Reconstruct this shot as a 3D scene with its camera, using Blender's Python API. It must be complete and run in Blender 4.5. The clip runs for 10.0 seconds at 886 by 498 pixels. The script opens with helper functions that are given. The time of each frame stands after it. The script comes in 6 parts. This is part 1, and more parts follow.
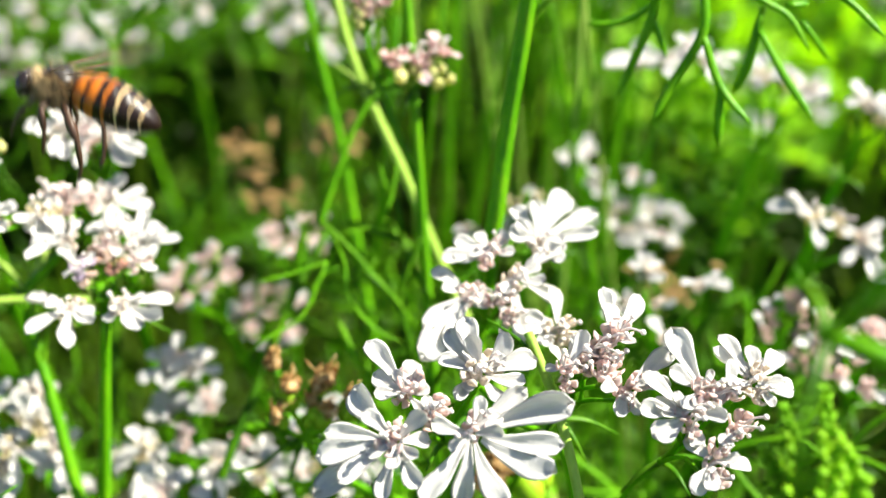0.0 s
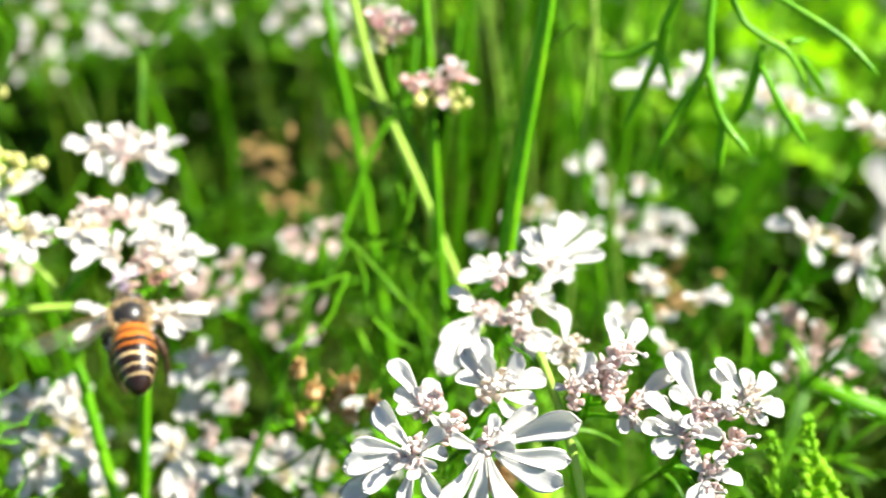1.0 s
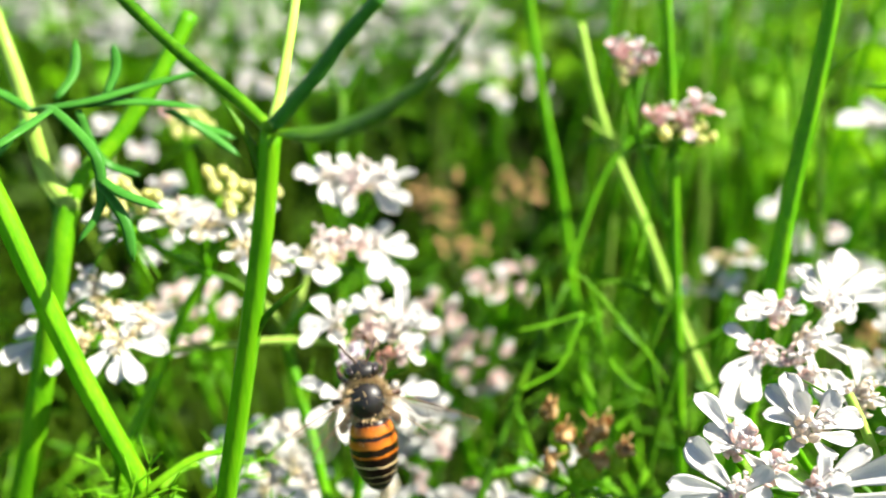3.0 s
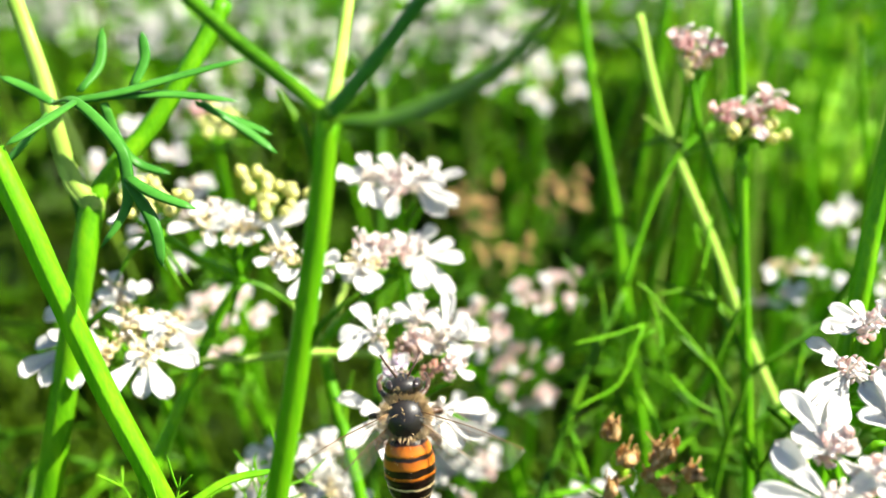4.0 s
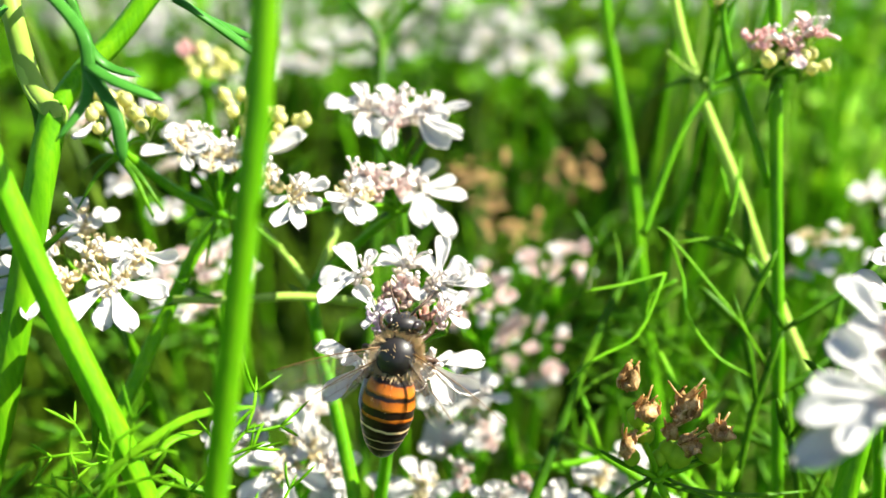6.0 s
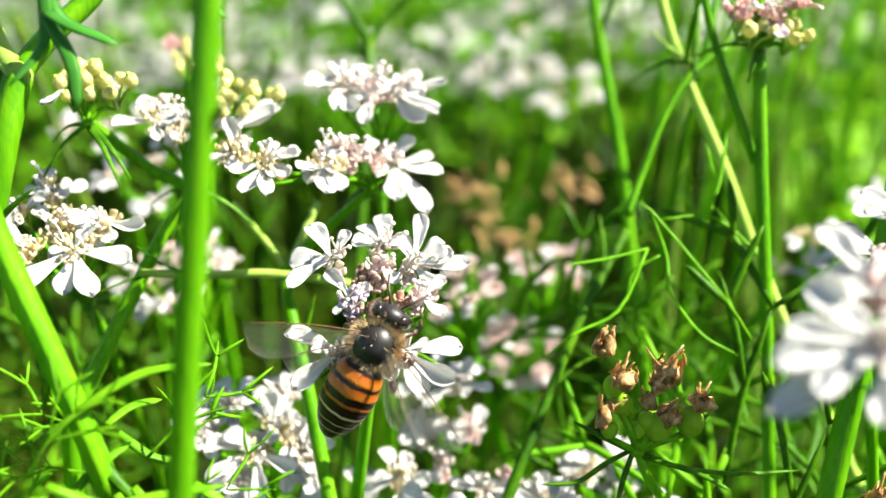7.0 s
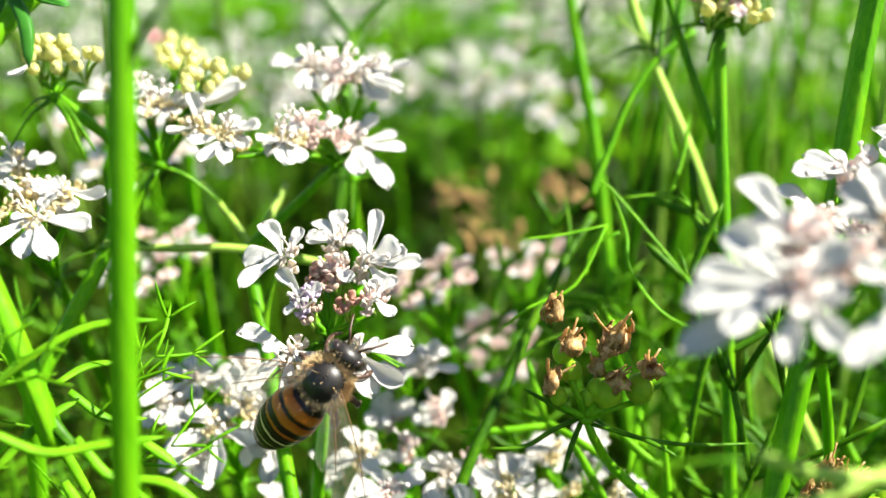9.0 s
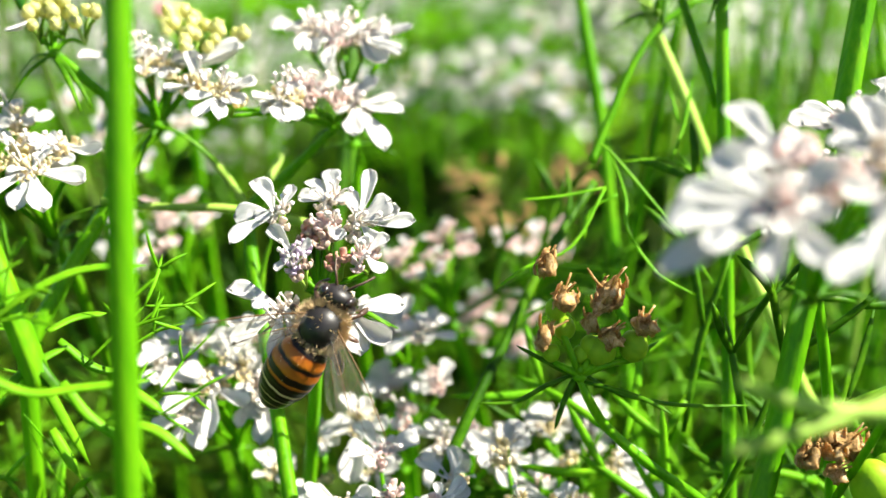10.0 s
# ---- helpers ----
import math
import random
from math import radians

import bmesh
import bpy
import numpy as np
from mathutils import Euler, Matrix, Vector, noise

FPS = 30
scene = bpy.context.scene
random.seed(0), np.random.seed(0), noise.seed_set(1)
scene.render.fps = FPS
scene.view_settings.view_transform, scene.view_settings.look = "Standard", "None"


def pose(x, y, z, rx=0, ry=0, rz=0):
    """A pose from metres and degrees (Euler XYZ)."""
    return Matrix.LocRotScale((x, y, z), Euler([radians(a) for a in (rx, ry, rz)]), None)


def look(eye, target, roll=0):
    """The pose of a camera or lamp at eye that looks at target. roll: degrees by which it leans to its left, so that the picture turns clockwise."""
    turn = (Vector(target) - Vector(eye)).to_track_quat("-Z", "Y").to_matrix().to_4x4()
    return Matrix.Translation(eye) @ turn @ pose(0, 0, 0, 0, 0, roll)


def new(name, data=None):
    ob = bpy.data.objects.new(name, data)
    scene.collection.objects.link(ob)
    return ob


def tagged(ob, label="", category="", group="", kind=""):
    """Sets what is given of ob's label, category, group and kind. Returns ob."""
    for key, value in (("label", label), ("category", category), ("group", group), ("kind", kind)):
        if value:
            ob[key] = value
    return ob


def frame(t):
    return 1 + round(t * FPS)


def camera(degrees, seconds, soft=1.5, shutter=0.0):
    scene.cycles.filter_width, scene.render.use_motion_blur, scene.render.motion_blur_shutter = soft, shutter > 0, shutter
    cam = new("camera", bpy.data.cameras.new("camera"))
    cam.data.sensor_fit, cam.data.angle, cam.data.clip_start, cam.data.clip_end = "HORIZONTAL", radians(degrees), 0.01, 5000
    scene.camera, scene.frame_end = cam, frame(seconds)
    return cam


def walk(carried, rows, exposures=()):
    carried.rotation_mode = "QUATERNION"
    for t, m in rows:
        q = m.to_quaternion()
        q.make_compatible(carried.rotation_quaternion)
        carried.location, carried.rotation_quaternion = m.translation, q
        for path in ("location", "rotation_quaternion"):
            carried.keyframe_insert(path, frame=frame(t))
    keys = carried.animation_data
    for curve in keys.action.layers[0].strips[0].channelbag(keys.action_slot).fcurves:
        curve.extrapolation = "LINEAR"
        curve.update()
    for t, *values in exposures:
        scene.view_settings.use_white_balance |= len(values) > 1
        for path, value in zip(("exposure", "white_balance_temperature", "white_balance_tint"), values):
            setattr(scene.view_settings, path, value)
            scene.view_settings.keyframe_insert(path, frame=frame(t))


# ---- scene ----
cam = camera(47.0, 10.0, shutter=0.35)
PATH = [
    (0, (0.01224, -0.00898, 0.47566), (0.02005, 0.04165, 0.44442), 0.52),
    (0.5, (0.01257, -0.01057, 0.47900), (0.02057, 0.03976, 0.44733), 0.90),
    (1, (0.01080, -0.01195, 0.48174), (0.01816, 0.03816, 0.44956), 0.96),
    (1.5, (0.00292, -0.01297, 0.48345), (0.01146, 0.03702, 0.45139), 2.11),
    (2, (-0.00124, -0.01370, 0.48121), (0.00462, 0.03767, 0.45076), 1.98),
    (2.5, (-0.00456, -0.00965, 0.47873), (0.00073, 0.04224, 0.44907), 1.36),
    (3, (-0.00715, -0.00781, 0.47715), (-0.00314, 0.04453, 0.44809), 0.00),
    (4.5, (-0.00901, 0.00170, 0.47120), (-0.00693, 0.05446, 0.44271), -0.18),
    (5, (-0.00891, 0.00289, 0.46907), (-0.00691, 0.05548, 0.44027), 0.39),
    (6.5, (-0.00732, 0.00272, 0.45745), (-0.00500, 0.05707, 0.43213), 0.54),
    (7, (-0.00460, 0.00169, 0.45407), (-0.00350, 0.05682, 0.43042), 0.04),
    (7.5, (-0.00121, 0.00166, 0.45188), (-0.00139, 0.05751, 0.42995), -0.36),
    (8, (-0.00064, 0.00069, 0.45141), (-0.00054, 0.05652, 0.42942), 0.03),
    (8.5, (0.00000, 0.00000, 0.45000), (-0.00000, 0.05601, 0.42850), -0.00),
    (9, (0.00079, -0.00106, 0.44945), (0.00044, 0.05494, 0.42791), -0.11),
    (9.5, (0.00219, -0.00162, 0.44739), (0.00110, 0.05439, 0.42591), -0.35),
    (10, (0.00297, -0.00188, 0.44533), (0.00129, 0.05433, 0.42441), -0.03),
]
walk(cam, [(t, look(eye, target, roll)) for t, eye, target, roll in PATH], [(0, 1.72), (1.0, 1.90), (2.5, 1.87), (4.5, 1.97), (5.5, 1.97), (7, 1.90), (10, 1.86)])
cam.data.dof.use_dof = True
cam.data.dof.focus_distance = 0.074
cam.data.dof.aperture_fstop = 22

# ---- world, sun, exposure ----
SUN_FROM = Vector((0.68, 0.04, 0.73)).normalized()
world = bpy.data.worlds.new("sky")
scene.world = world
world.use_nodes = True
wn = world.node_tree
sky = wn.nodes.new("ShaderNodeTexSky")
sky.sky_type = "NISHITA"
sky.sun_disc = False
sky.sun_elevation = math.asin(SUN_FROM.z)
sky.sun_rotation = math.atan2(SUN_FROM.x, SUN_FROM.y)
wn.nodes["Background"].inputs["Strength"].default_value = 0.055
wn.links.new(sky.outputs["Color"], wn.nodes["Background"].inputs["Color"])
sun = new("sun", bpy.data.lights.new("sun", "SUN"))
sun.data.energy = 5.0
sun.data.angle = radians(0.55)
sun.data.color = (1.0, 0.95, 0.82)
sun.matrix_world = look(SUN_FROM * 5, (0, 0, 0))


# ---- materials ----
def shader(name):
    m = bpy.data.materials.new(name)
    m.use_nodes = True
    return m, m.node_tree.nodes, m.node_tree.links


def tinted(nodes, links, colours, scale, stretch=(1, 1, 1), detail=4.0, spread=0.25, per_piece=0.12):
    """Noise at two scales over two or more colours, with a small change from piece to piece."""
    tc = nodes.new("ShaderNodeTexCoord")
    mp = nodes.new("ShaderNodeMapping")
    mp.inputs["Scale"].default_value = stretch
    links.new(tc.outputs["Object"], mp.inputs["Vector"])
    big = nodes.new("ShaderNodeTexNoise")
    big.inputs["Scale"].default_value = scale
    big.inputs["Detail"].default_value = detail
    fine = nodes.new("ShaderNodeTexNoise")
    fine.inputs["Scale"].default_value = scale * 7
    fine.inputs["Detail"].default_value = 2.0
    links.new(mp.outputs["Vector"], big.inputs["Vector"])
    links.new(mp.outputs["Vector"], fine.inputs["Vector"])
    mixn = nodes.new("ShaderNodeMath")
    mixn.operation = "MULTIPLY_ADD"
    mixn.inputs[1].default_value = 0.35
    links.new(fine.outputs["Fac"], mixn.inputs[0])
    sub = nodes.new("ShaderNodeMath")
    sub.operation = "MULTIPLY"
    sub.inputs[1].default_value = 0.65
    links.new(big.outputs["Fac"], sub.inputs[0])
    links.new(sub.outputs[0], mixn.inputs[2])
    ramp = nodes.new("ShaderNodeValToRGB")
    els = ramp.color_ramp.elements
    lo, hi = 0.5 - spread, 0.5 + spread
    els[0].position, els[1].position = lo, hi
    els[0].color, els[1].color = (*colours[0], 1), (*colours[-1], 1)
    for i, c in enumerate(colours[1:-1]):
        e = els.new(lo + (hi - lo) * (i + 1) / (len(colours) - 1))
        e.color = (*c, 1)
    links.new(mixn.outputs[0], ramp.inputs["Fac"])
    info = nodes.new("ShaderNodeObjectInfo")
    vary = nodes.new("ShaderNodeMapRange")
    vary.inputs["To Min"].default_value = 1 - per_piece
    vary.inputs["To Max"].default_value = 1 + per_piece
    links.new(info.outputs["Random"], vary.inputs["Value"])
    hsv = nodes.new("ShaderNodeHueSaturation")
    links.new(vary.outputs["Result"], hsv.inputs["Value"])
    links.new(ramp.outputs["Color"], hsv.inputs["Color"])
    return hsv.outputs["Color"], mixn.outputs[0], mp.outputs["Vector"]


def leafy(name, colours, through_colour, scale, rough=0.45, thin=0.35, stretch=(1, 1, 1), bump=0.3, spread=0.25, coat=0.0, per_piece=0.12):
    """A plant surface: glossy skin over colour, with light let through from behind."""
    m, nodes, links = shader(name)
    colour, height, _ = tinted(nodes, links, colours, scale, stretch, spread=spread, per_piece=per_piece)
    b = nodes["Principled BSDF"]
    b.inputs["Roughness"].default_value = rough
    b.inputs["Specular IOR Level"].default_value = 0.13
    b.inputs["Coat Weight"].default_value = coat
    links.new(colour, b.inputs["Base Color"])
    bp = nodes.new("ShaderNodeBump")
    bp.inputs["Strength"].default_value = bump
    bp.inputs["Distance"].default_value = 0.0002
    links.new(height, bp.inputs["Height"])
    links.new(bp.outputs["Normal"], b.inputs["Normal"])
    tr = nodes.new("ShaderNodeBsdfTranslucent")
    mul = nodes.new("ShaderNodeMix")
    mul.data_type, mul.blend_type = "RGBA", "MULTIPLY"
    mul.inputs[0].default_value = 1.0
    links.new(colour, mul.inputs[6])
    mul.inputs[7].default_value = (*through_colour, 1)
    links.new(mul.outputs[2], tr.inputs["Color"])
    mix = nodes.new("ShaderNodeMixShader")
    mix.inputs["Fac"].default_value = thin
    links.new(b.outputs["BSDF"], mix.inputs[1])
    links.new(tr.outputs["BSDF"], mix.inputs[2])
    links.new(mix.outputs["Shader"], nodes["Material Output"].inputs["Surface"])
    return m


PETAL = leafy("petal_white", [(0.63, 0.62, 0.60), (0.72, 0.71, 0.685), (0.78, 0.77, 0.745)], (1, 0.99, 0.95), 5, rough=0.5, thin=0.40, stretch=(4, 0.5, 1), bump=0.6, spread=0.22, per_piece=0.06)
PETAL_FAR = leafy("petal_white_far", [(0.66, 0.65, 0.61), (0.76, 0.75, 0.70)], (1, 1, 0.95), 420, rough=0.55, thin=0.3, bump=0.5, spread=0.2)
PETAL_ROSE = leafy("petal_rose", [(0.74, 0.54, 0.54), (0.80, 0.68, 0.66)], (1, 0.9, 0.9), 5, rough=0.6, thin=0.3, stretch=(4, 0.5, 1))
FLORET = {
    "white": leafy("floret_cream_white", [(0.77, 0.68, 0.56), (0.82, 0.78, 0.72)], (1, 0.92, 0.84), 2.2, rough=0.6, thin=0.42),
    "pink": leafy("floret_pale_pink", [(0.79, 0.60, 0.57), (0.82, 0.72, 0.68), (0.83, 0.77, 0.74)], (1, 0.87, 0.84), 2.2, rough=0.6, thin=0.48),
    "cream": leafy("floret_cream", [(0.76, 0.66, 0.36), (0.82, 0.77, 0.58)], (1, 0.92, 0.74), 2.2, rough=0.6, thin=0.42),
    "bud": leafy("floret_bud_yellow_green", [(0.56, 0.62, 0.13), (0.74, 0.73, 0.30), (0.78, 0.68, 0.42)], (1, 0.95, 0.6), 1.6, rough=0.5, thin=0.4),
    "red": leafy("floret_rust_red", [(0.40, 0.17, 0.11), (0.62, 0.38, 0.30)], (1, 0.6, 0.5), 2.2, rough=0.6, thin=0.15),
    "brown": leafy("floret_faded_brown", [(0.38, 0.25, 0.18), (0.60, 0.48, 0.41)], (1, 0.7, 0.6), 2.2, rough=0.7, thin=0.15),
    "lilac": leafy("floret_lilac", [(0.40, 0.31, 0.44), (0.62, 0.53, 0.61)], (1, 0.8, 1), 2.2, rough=0.6, thin=0.2),
    "rose": leafy("floret_rose", [(0.70, 0.44, 0.42), (0.78, 0.62, 0.58)], (1, 0.8, 0.8), 2.2, rough=0.6, thin=0.4),
}
STAMEN = leafy("stamen_pale", [(0.80, 0.72, 0.66), (0.84, 0.80, 0.78)], (1, 0.9, 0.9), 900, rough=0.5, thin=0.2)
STEM = leafy("stem_green", [(0.05, 0.22, 0.002), (0.115, 0.375, 0.004), (0.23, 0.51, 0.008)], (1.0, 1.0, 0.3), 520, rough=0.4, thin=0.36, stretch=(1, 1, 0.03), bump=0.5, coat=0.08)
STEM_PALE = leafy("stem_pale_green", [(0.22, 0.42, 0.03), (0.42, 0.58, 0.12)], (0.9, 1.0, 0.5), 220, rough=0.4, thin=0.25, stretch=(1, 1, 0.15), coat=0.1)
LEAF = leafy("leaf_green", [(0.018, 0.075, 0.002), (0.056, 0.185, 0.004), (0.15, 0.345, 0.008)], (1.0, 1.0, 0.25), 200, rough=0.40, thin=0.36, spread=0.2, per_piece=0.25)
# Darker copy of LEAF: the shade inside the crop is in its colour.
LEAF_SHADE = leafy("leaf_shaded_green", [(0.018, 0.045, 0.002), (0.048, 0.10, 0.003), (0.12, 0.21, 0.006)], (1.0, 1.0, 0.25), 200, rough=0.45, thin=0.3, spread=0.2)
# Canopy shade over the lower leaves is put into this dark green.
LEAF_BROAD_SHADE = leafy("leaf_broad_shaded_green", [(0.014, 0.036, 0.001), (0.045, 0.10, 0.003)], (1.0, 1.0, 0.2), 60, rough=0.5, thin=0.25, spread=0.2)
LEAF_BLUE = leafy("leaf_blue_green", [(0.03, 0.16, 0.015), (0.07, 0.26, 0.03)], (0.8, 1.0, 0.5), 200, rough=0.38, thin=0.25, spread=0.2)
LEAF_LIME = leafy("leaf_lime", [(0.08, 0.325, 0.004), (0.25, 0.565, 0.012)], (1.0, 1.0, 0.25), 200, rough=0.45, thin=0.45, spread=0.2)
# Own colour of the young leaves; on the crop it carries sunlight.
LEAF_YOUNG_SUNLIT = leafy("leaf_young_sunlit_yellow_green", [(0.14, 0.43, 0.006), (0.35, 0.625, 0.018)], (1.0, 1.0, 0.25), 200, rough=0.45, thin=0.45, spread=0.2)
SEED = leafy("seed_green", [(0.17, 0.36, 0.01), (0.33, 0.52, 0.02)], (0.9, 1.0, 0.3), 300, rough=0.5, thin=0.2, bump=0.4, coat=0.05)
WITHERED = leafy("withered_brown", [(0.25, 0.14, 0.05), (0.60, 0.39, 0.15), (0.83, 0.69, 0.44)], (1, 0.8, 0.45), 1300, rough=0.7, thin=0.48, bump=0.9, spread=0.15)
TAN_LEAF = leafy("withered_tan_leaf", [(0.30, 0.17, 0.05), (0.56, 0.38, 0.17)], (1, 0.8, 0.5), 120, rough=0.7, thin=0.3)
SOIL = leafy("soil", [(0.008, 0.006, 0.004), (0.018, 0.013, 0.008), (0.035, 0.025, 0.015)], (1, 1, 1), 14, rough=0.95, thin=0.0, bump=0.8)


# ---- shape helpers ----
def part(name, bm, material, parent, label="", smooth=True):
    me = bpy.data.meshes.new(name)
    bm.to_mesh(me)
    bm.free()
    return mesh_part(name, me, material, parent, label, smooth)


def mesh_part(name, me, material, parent, label="", smooth=True):
    if material and not me.materials:
        me.materials.append(material)
    if smooth:
        me.shade_smooth()
    ob = new(name, me)
    if parent:
        ob.parent = parent
    return tagged(ob, label)


def root(name, at, label, category, group="", kind=""):
    ob = new(name)
    ob.empty_display_size = 0.002
    ob.location = at
    return tagged(ob, label, category, group, kind)


def glide(points, n=4):
    """A smooth line through the points."""
    p = [Vector(q) for q in points]
    if len(p) < 3:
        return [p[0].lerp(p[-1], i / n) for i in range(n + 1)]
    out = []
    for i in range(len(p) - 1):
        b, c = p[i], p[i + 1]
        d = (c - b).length
        m0 = (c - p[i - 1]) * (d / max(1e-9, d + (b - p[i - 1]).length)) if i else c - b
        m1 = (p[i + 2] - b) * (d / max(1e-9, d + (p[i + 2] - c).length)) if i + 2 < len(p) else c - b
        for k in range(n):
            t = k / n
            out.append(b * (2 * t ** 3 - 3 * t * t + 1) + m0 * (t ** 3 - 2 * t * t + t) + c * (3 * t * t - 2 * t ** 3) + m1 * (t ** 3 - t * t))
    return out + [p[-1]]


def tube(bm, line, r0, r1, sides=8, flat=1.0, ridge=0.0, facing=(0, -0.4, 1), tip=0.0, mid=None):
    """A tapering stalk along a line; flat squashes it to a blade, ridge ribs it, tip rounds its last stretch."""
    n = len(line)
    rings = []
    for i, p in enumerate(line):
        d = (line[min(i + 1, n - 1)] - line[max(i - 1, 0)]).normalized()
        side = d.cross(Vector(facing))
        if side.length < 1e-4:
            side = d.cross(Vector((1, 0, 0)))
        side.normalize()
        over = side.cross(d)
        f = i / (n - 1)
        r = r0 + (r1 - r0) * f
        if mid is not None:
            r = r0 * (1 - f) + r1 * f + mid * 4 * f * (1 - f)
        if tip and f > 1 - tip:
            r *= math.sqrt(max(0.02, 1 - ((f - 1 + tip) / tip) ** 2))
        ring = []
        for k in range(sides):
            a = 2 * math.pi * k / sides
            rr = r * (1 + (ridge if k % 2 else -ridge))
            ring.append(bm.verts.new(p + side * math.cos(a) * rr + over * math.sin(a) * rr * flat))
        rings.append(ring)
    for a, b in zip(rings, rings[1:]):
        for k in range(sides):
            bm.faces.new((a[k], a[(k + 1) % sides], b[(k + 1) % sides], b[k]))
    bm.faces.new(rings[0][::-1])
    bm.faces.new(rings[-1])


def ball(bm, at, r, scale=(1, 1, 1), seg=8, rings=6, turn=None):
    m = Matrix.Translation(at) @ (turn.to_4x4() if turn else Matrix()) @ Matrix.Diagonal((*scale, 1))
    return bmesh.ops.create_uvsphere(bm, u_segments=seg, v_segments=rings, radius=r, matrix=m)["verts"]


def petal_mesh(name, seed, wide, notch=0.0, rows=12, cols=9):
    """A petal one unit long: narrow claw, rounded or two-lobed end, grooved along its length, with a thin body."""
    rnd = random.Random(seed)
    bm = bmesh.new()
    skew, bend, cup, twist = rnd.uniform(-0.08, 0.08), rnd.uniform(-0.12, 0.22), rnd.uniform(0.10, 0.40), rnd.uniform(-0.35, 0.35)
    curl = rnd.uniform(-0.16, 0.05)
    sheets = []
    for under in (0, 1):
        g = []
        for i in range(rows):
            s = i / (rows - 1)
            w = wide * (0.20 + 0.80 * min(1, s / 0.68) ** 1.15) * math.sqrt(max(0.0, 1 - max(0.0, (s - 0.66) / 0.34) ** 2.6))
            row = []
            for j in range(cols):
                u = 2 * j / (cols - 1) - 1
                y = s - notch * (1 - abs(u)) * max(0, s - 0.75) / 0.25
                z = bend * s * s + curl * max(0, s - 0.6) ** 2 * 5 + cup * (u * u - 0.4) * w * 2 + 0.025 * math.sin(9 * s + 3 * u + seed) * s + twist * u * w * s * 0.5
                z -= 0.016 * (1 - s * 0.6) * math.exp(-(u * 5) ** 2) - 0.006 * math.cos(u * 9.4) * math.sin(math.pi * s)
                edge = 1 - abs(u) ** 4
                z += (-0.016 if under else 0.016) * edge * (1 - s ** 6)
                row.append(bm.verts.new((u * w + skew * math.sin(math.pi * s), y, z)))
            g.append(row)
        sheets.append(g)
    for under, g in enumerate(sheets):
        for i in range(rows - 1):
            for j in range(cols - 1):
                f = (g[i][j], g[i][j + 1], g[i + 1][j + 1], g[i + 1][j])
                bm.faces.new(f[::-1] if under else f)
    bmesh.ops.remove_doubles(bm, verts=bm.verts, dist=0.003)
    me = bpy.data.meshes.new(name)
    bm.to_mesh(me)
    bm.free()
    me.shade_smooth()
    return me


SLIM_PETALS = [petal_mesh("petal", i, w, notch) for i, (w, notch) in enumerate([(0.22, 0), (0.24, 0.05), (0.25, 0), (0.23, 0.03), (0.27, 0.08), (0.21, 0), (0.25, 0.04), (0.28, 0.1)])]
PETALS = [petal_mesh("petal", 20 + i, w, notch) for i, (w, notch) in enumerate([(0.22, 0), (0.26, 0.08), (0.25, 0), (0.24, 0.04), (0.30, 0.12), (0.20, 0), (0.27, 0.05), (0.28, 0.1)])]
for me in SLIM_PETALS + PETALS:
    me.materials.append(PETAL)
PETALS_ROSE = [me.copy() for me in PETALS[:4]]
for me in PETALS_ROSE:
    me.materials[0] = PETAL_ROSE


def floret_mesh(name, seed, kind):
    """A small closed or half-open floret about one unit across: incurved lobes round a dome."""
    rnd = random.Random(seed)
    bm = bmesh.new()
    if kind == "bud":
        ball(bm, (0, 0, 0.3), 0.55, (1, 1, 1.05), 8, 6)
        for k in range(3):
            ball(bm, (rnd.uniform(-0.25, 0.25), rnd.uniform(-0.25, 0.25), 0.78), 0.22, (1, 1, 0.7), 6, 4)
    else:
        ball(bm, (0, 0, -0.02), 0.30, (1, 1, 0.85), 8, 5)
        ball(bm, (0.07, 0.02, 0.24), 0.11, (1, 1, 0.8), 6, 4)
        ball(bm, (-0.08, -0.03, 0.24), 0.11, (1, 1, 0.8), 6, 4)
        for k in range(5):
            a = 2 * math.pi * k / 5 + rnd.uniform(-0.25, 0.25)
            out, open_ = Vector((math.cos(a), math.sin(a), 0)), rnd.uniform(0.2, 0.62)
            line = glide([out * 0.14 - Vector((0, 0, 0.12)), out * 0.46 + Vector((0, 0, 0.12)), out * (0.34 + open_ * 0.5) + Vector((0, 0, 0.52)), out * (0.08 + open_ * 0.85) + Vector((0, 0, 0.62 - open_ * 0.2))], 3)
            tube(bm, line, 0.10, 0.07, 6, flat=0.32, mid=0.17, facing=out + Vector((0, 0, 0.3)), tip=0.25)
    me = bpy.data.meshes.new(name)
    bm.to_mesh(me)
    bm.free()
    me.shade_smooth()
    return me


FLORETS = {}
for k, (tone, mat) in enumerate(FLORET.items()):
    FLORETS[tone] = [floret_mesh("floret", 10 * k + i, tone) for i in range(3)]
    for me in FLORETS[tone]:
        me.materials.append(mat)


def stamen_mesh(bend):
    bm = bmesh.new()
    line = glide([(0, 0, 0), (bend * 0.3, 0.0001, 0.0009), (bend, 0, 0.0016)], 4)
    tube(bm, line, 0.00009, 0.00007, 5, facing=(1, 0, 0))
    ball(bm, line[-1], 0.00021, (1, 1, 0.8), 6, 5)
    me = bpy.data.meshes.new("stamen")
    bm.to_mesh(me)
    bm.free()
    me.shade_smooth()
    me.materials.append(STAMEN)
    return me


STAMENS = [stamen_mesh(v) for v in (0.0001, 0.0005, 0.0009)]


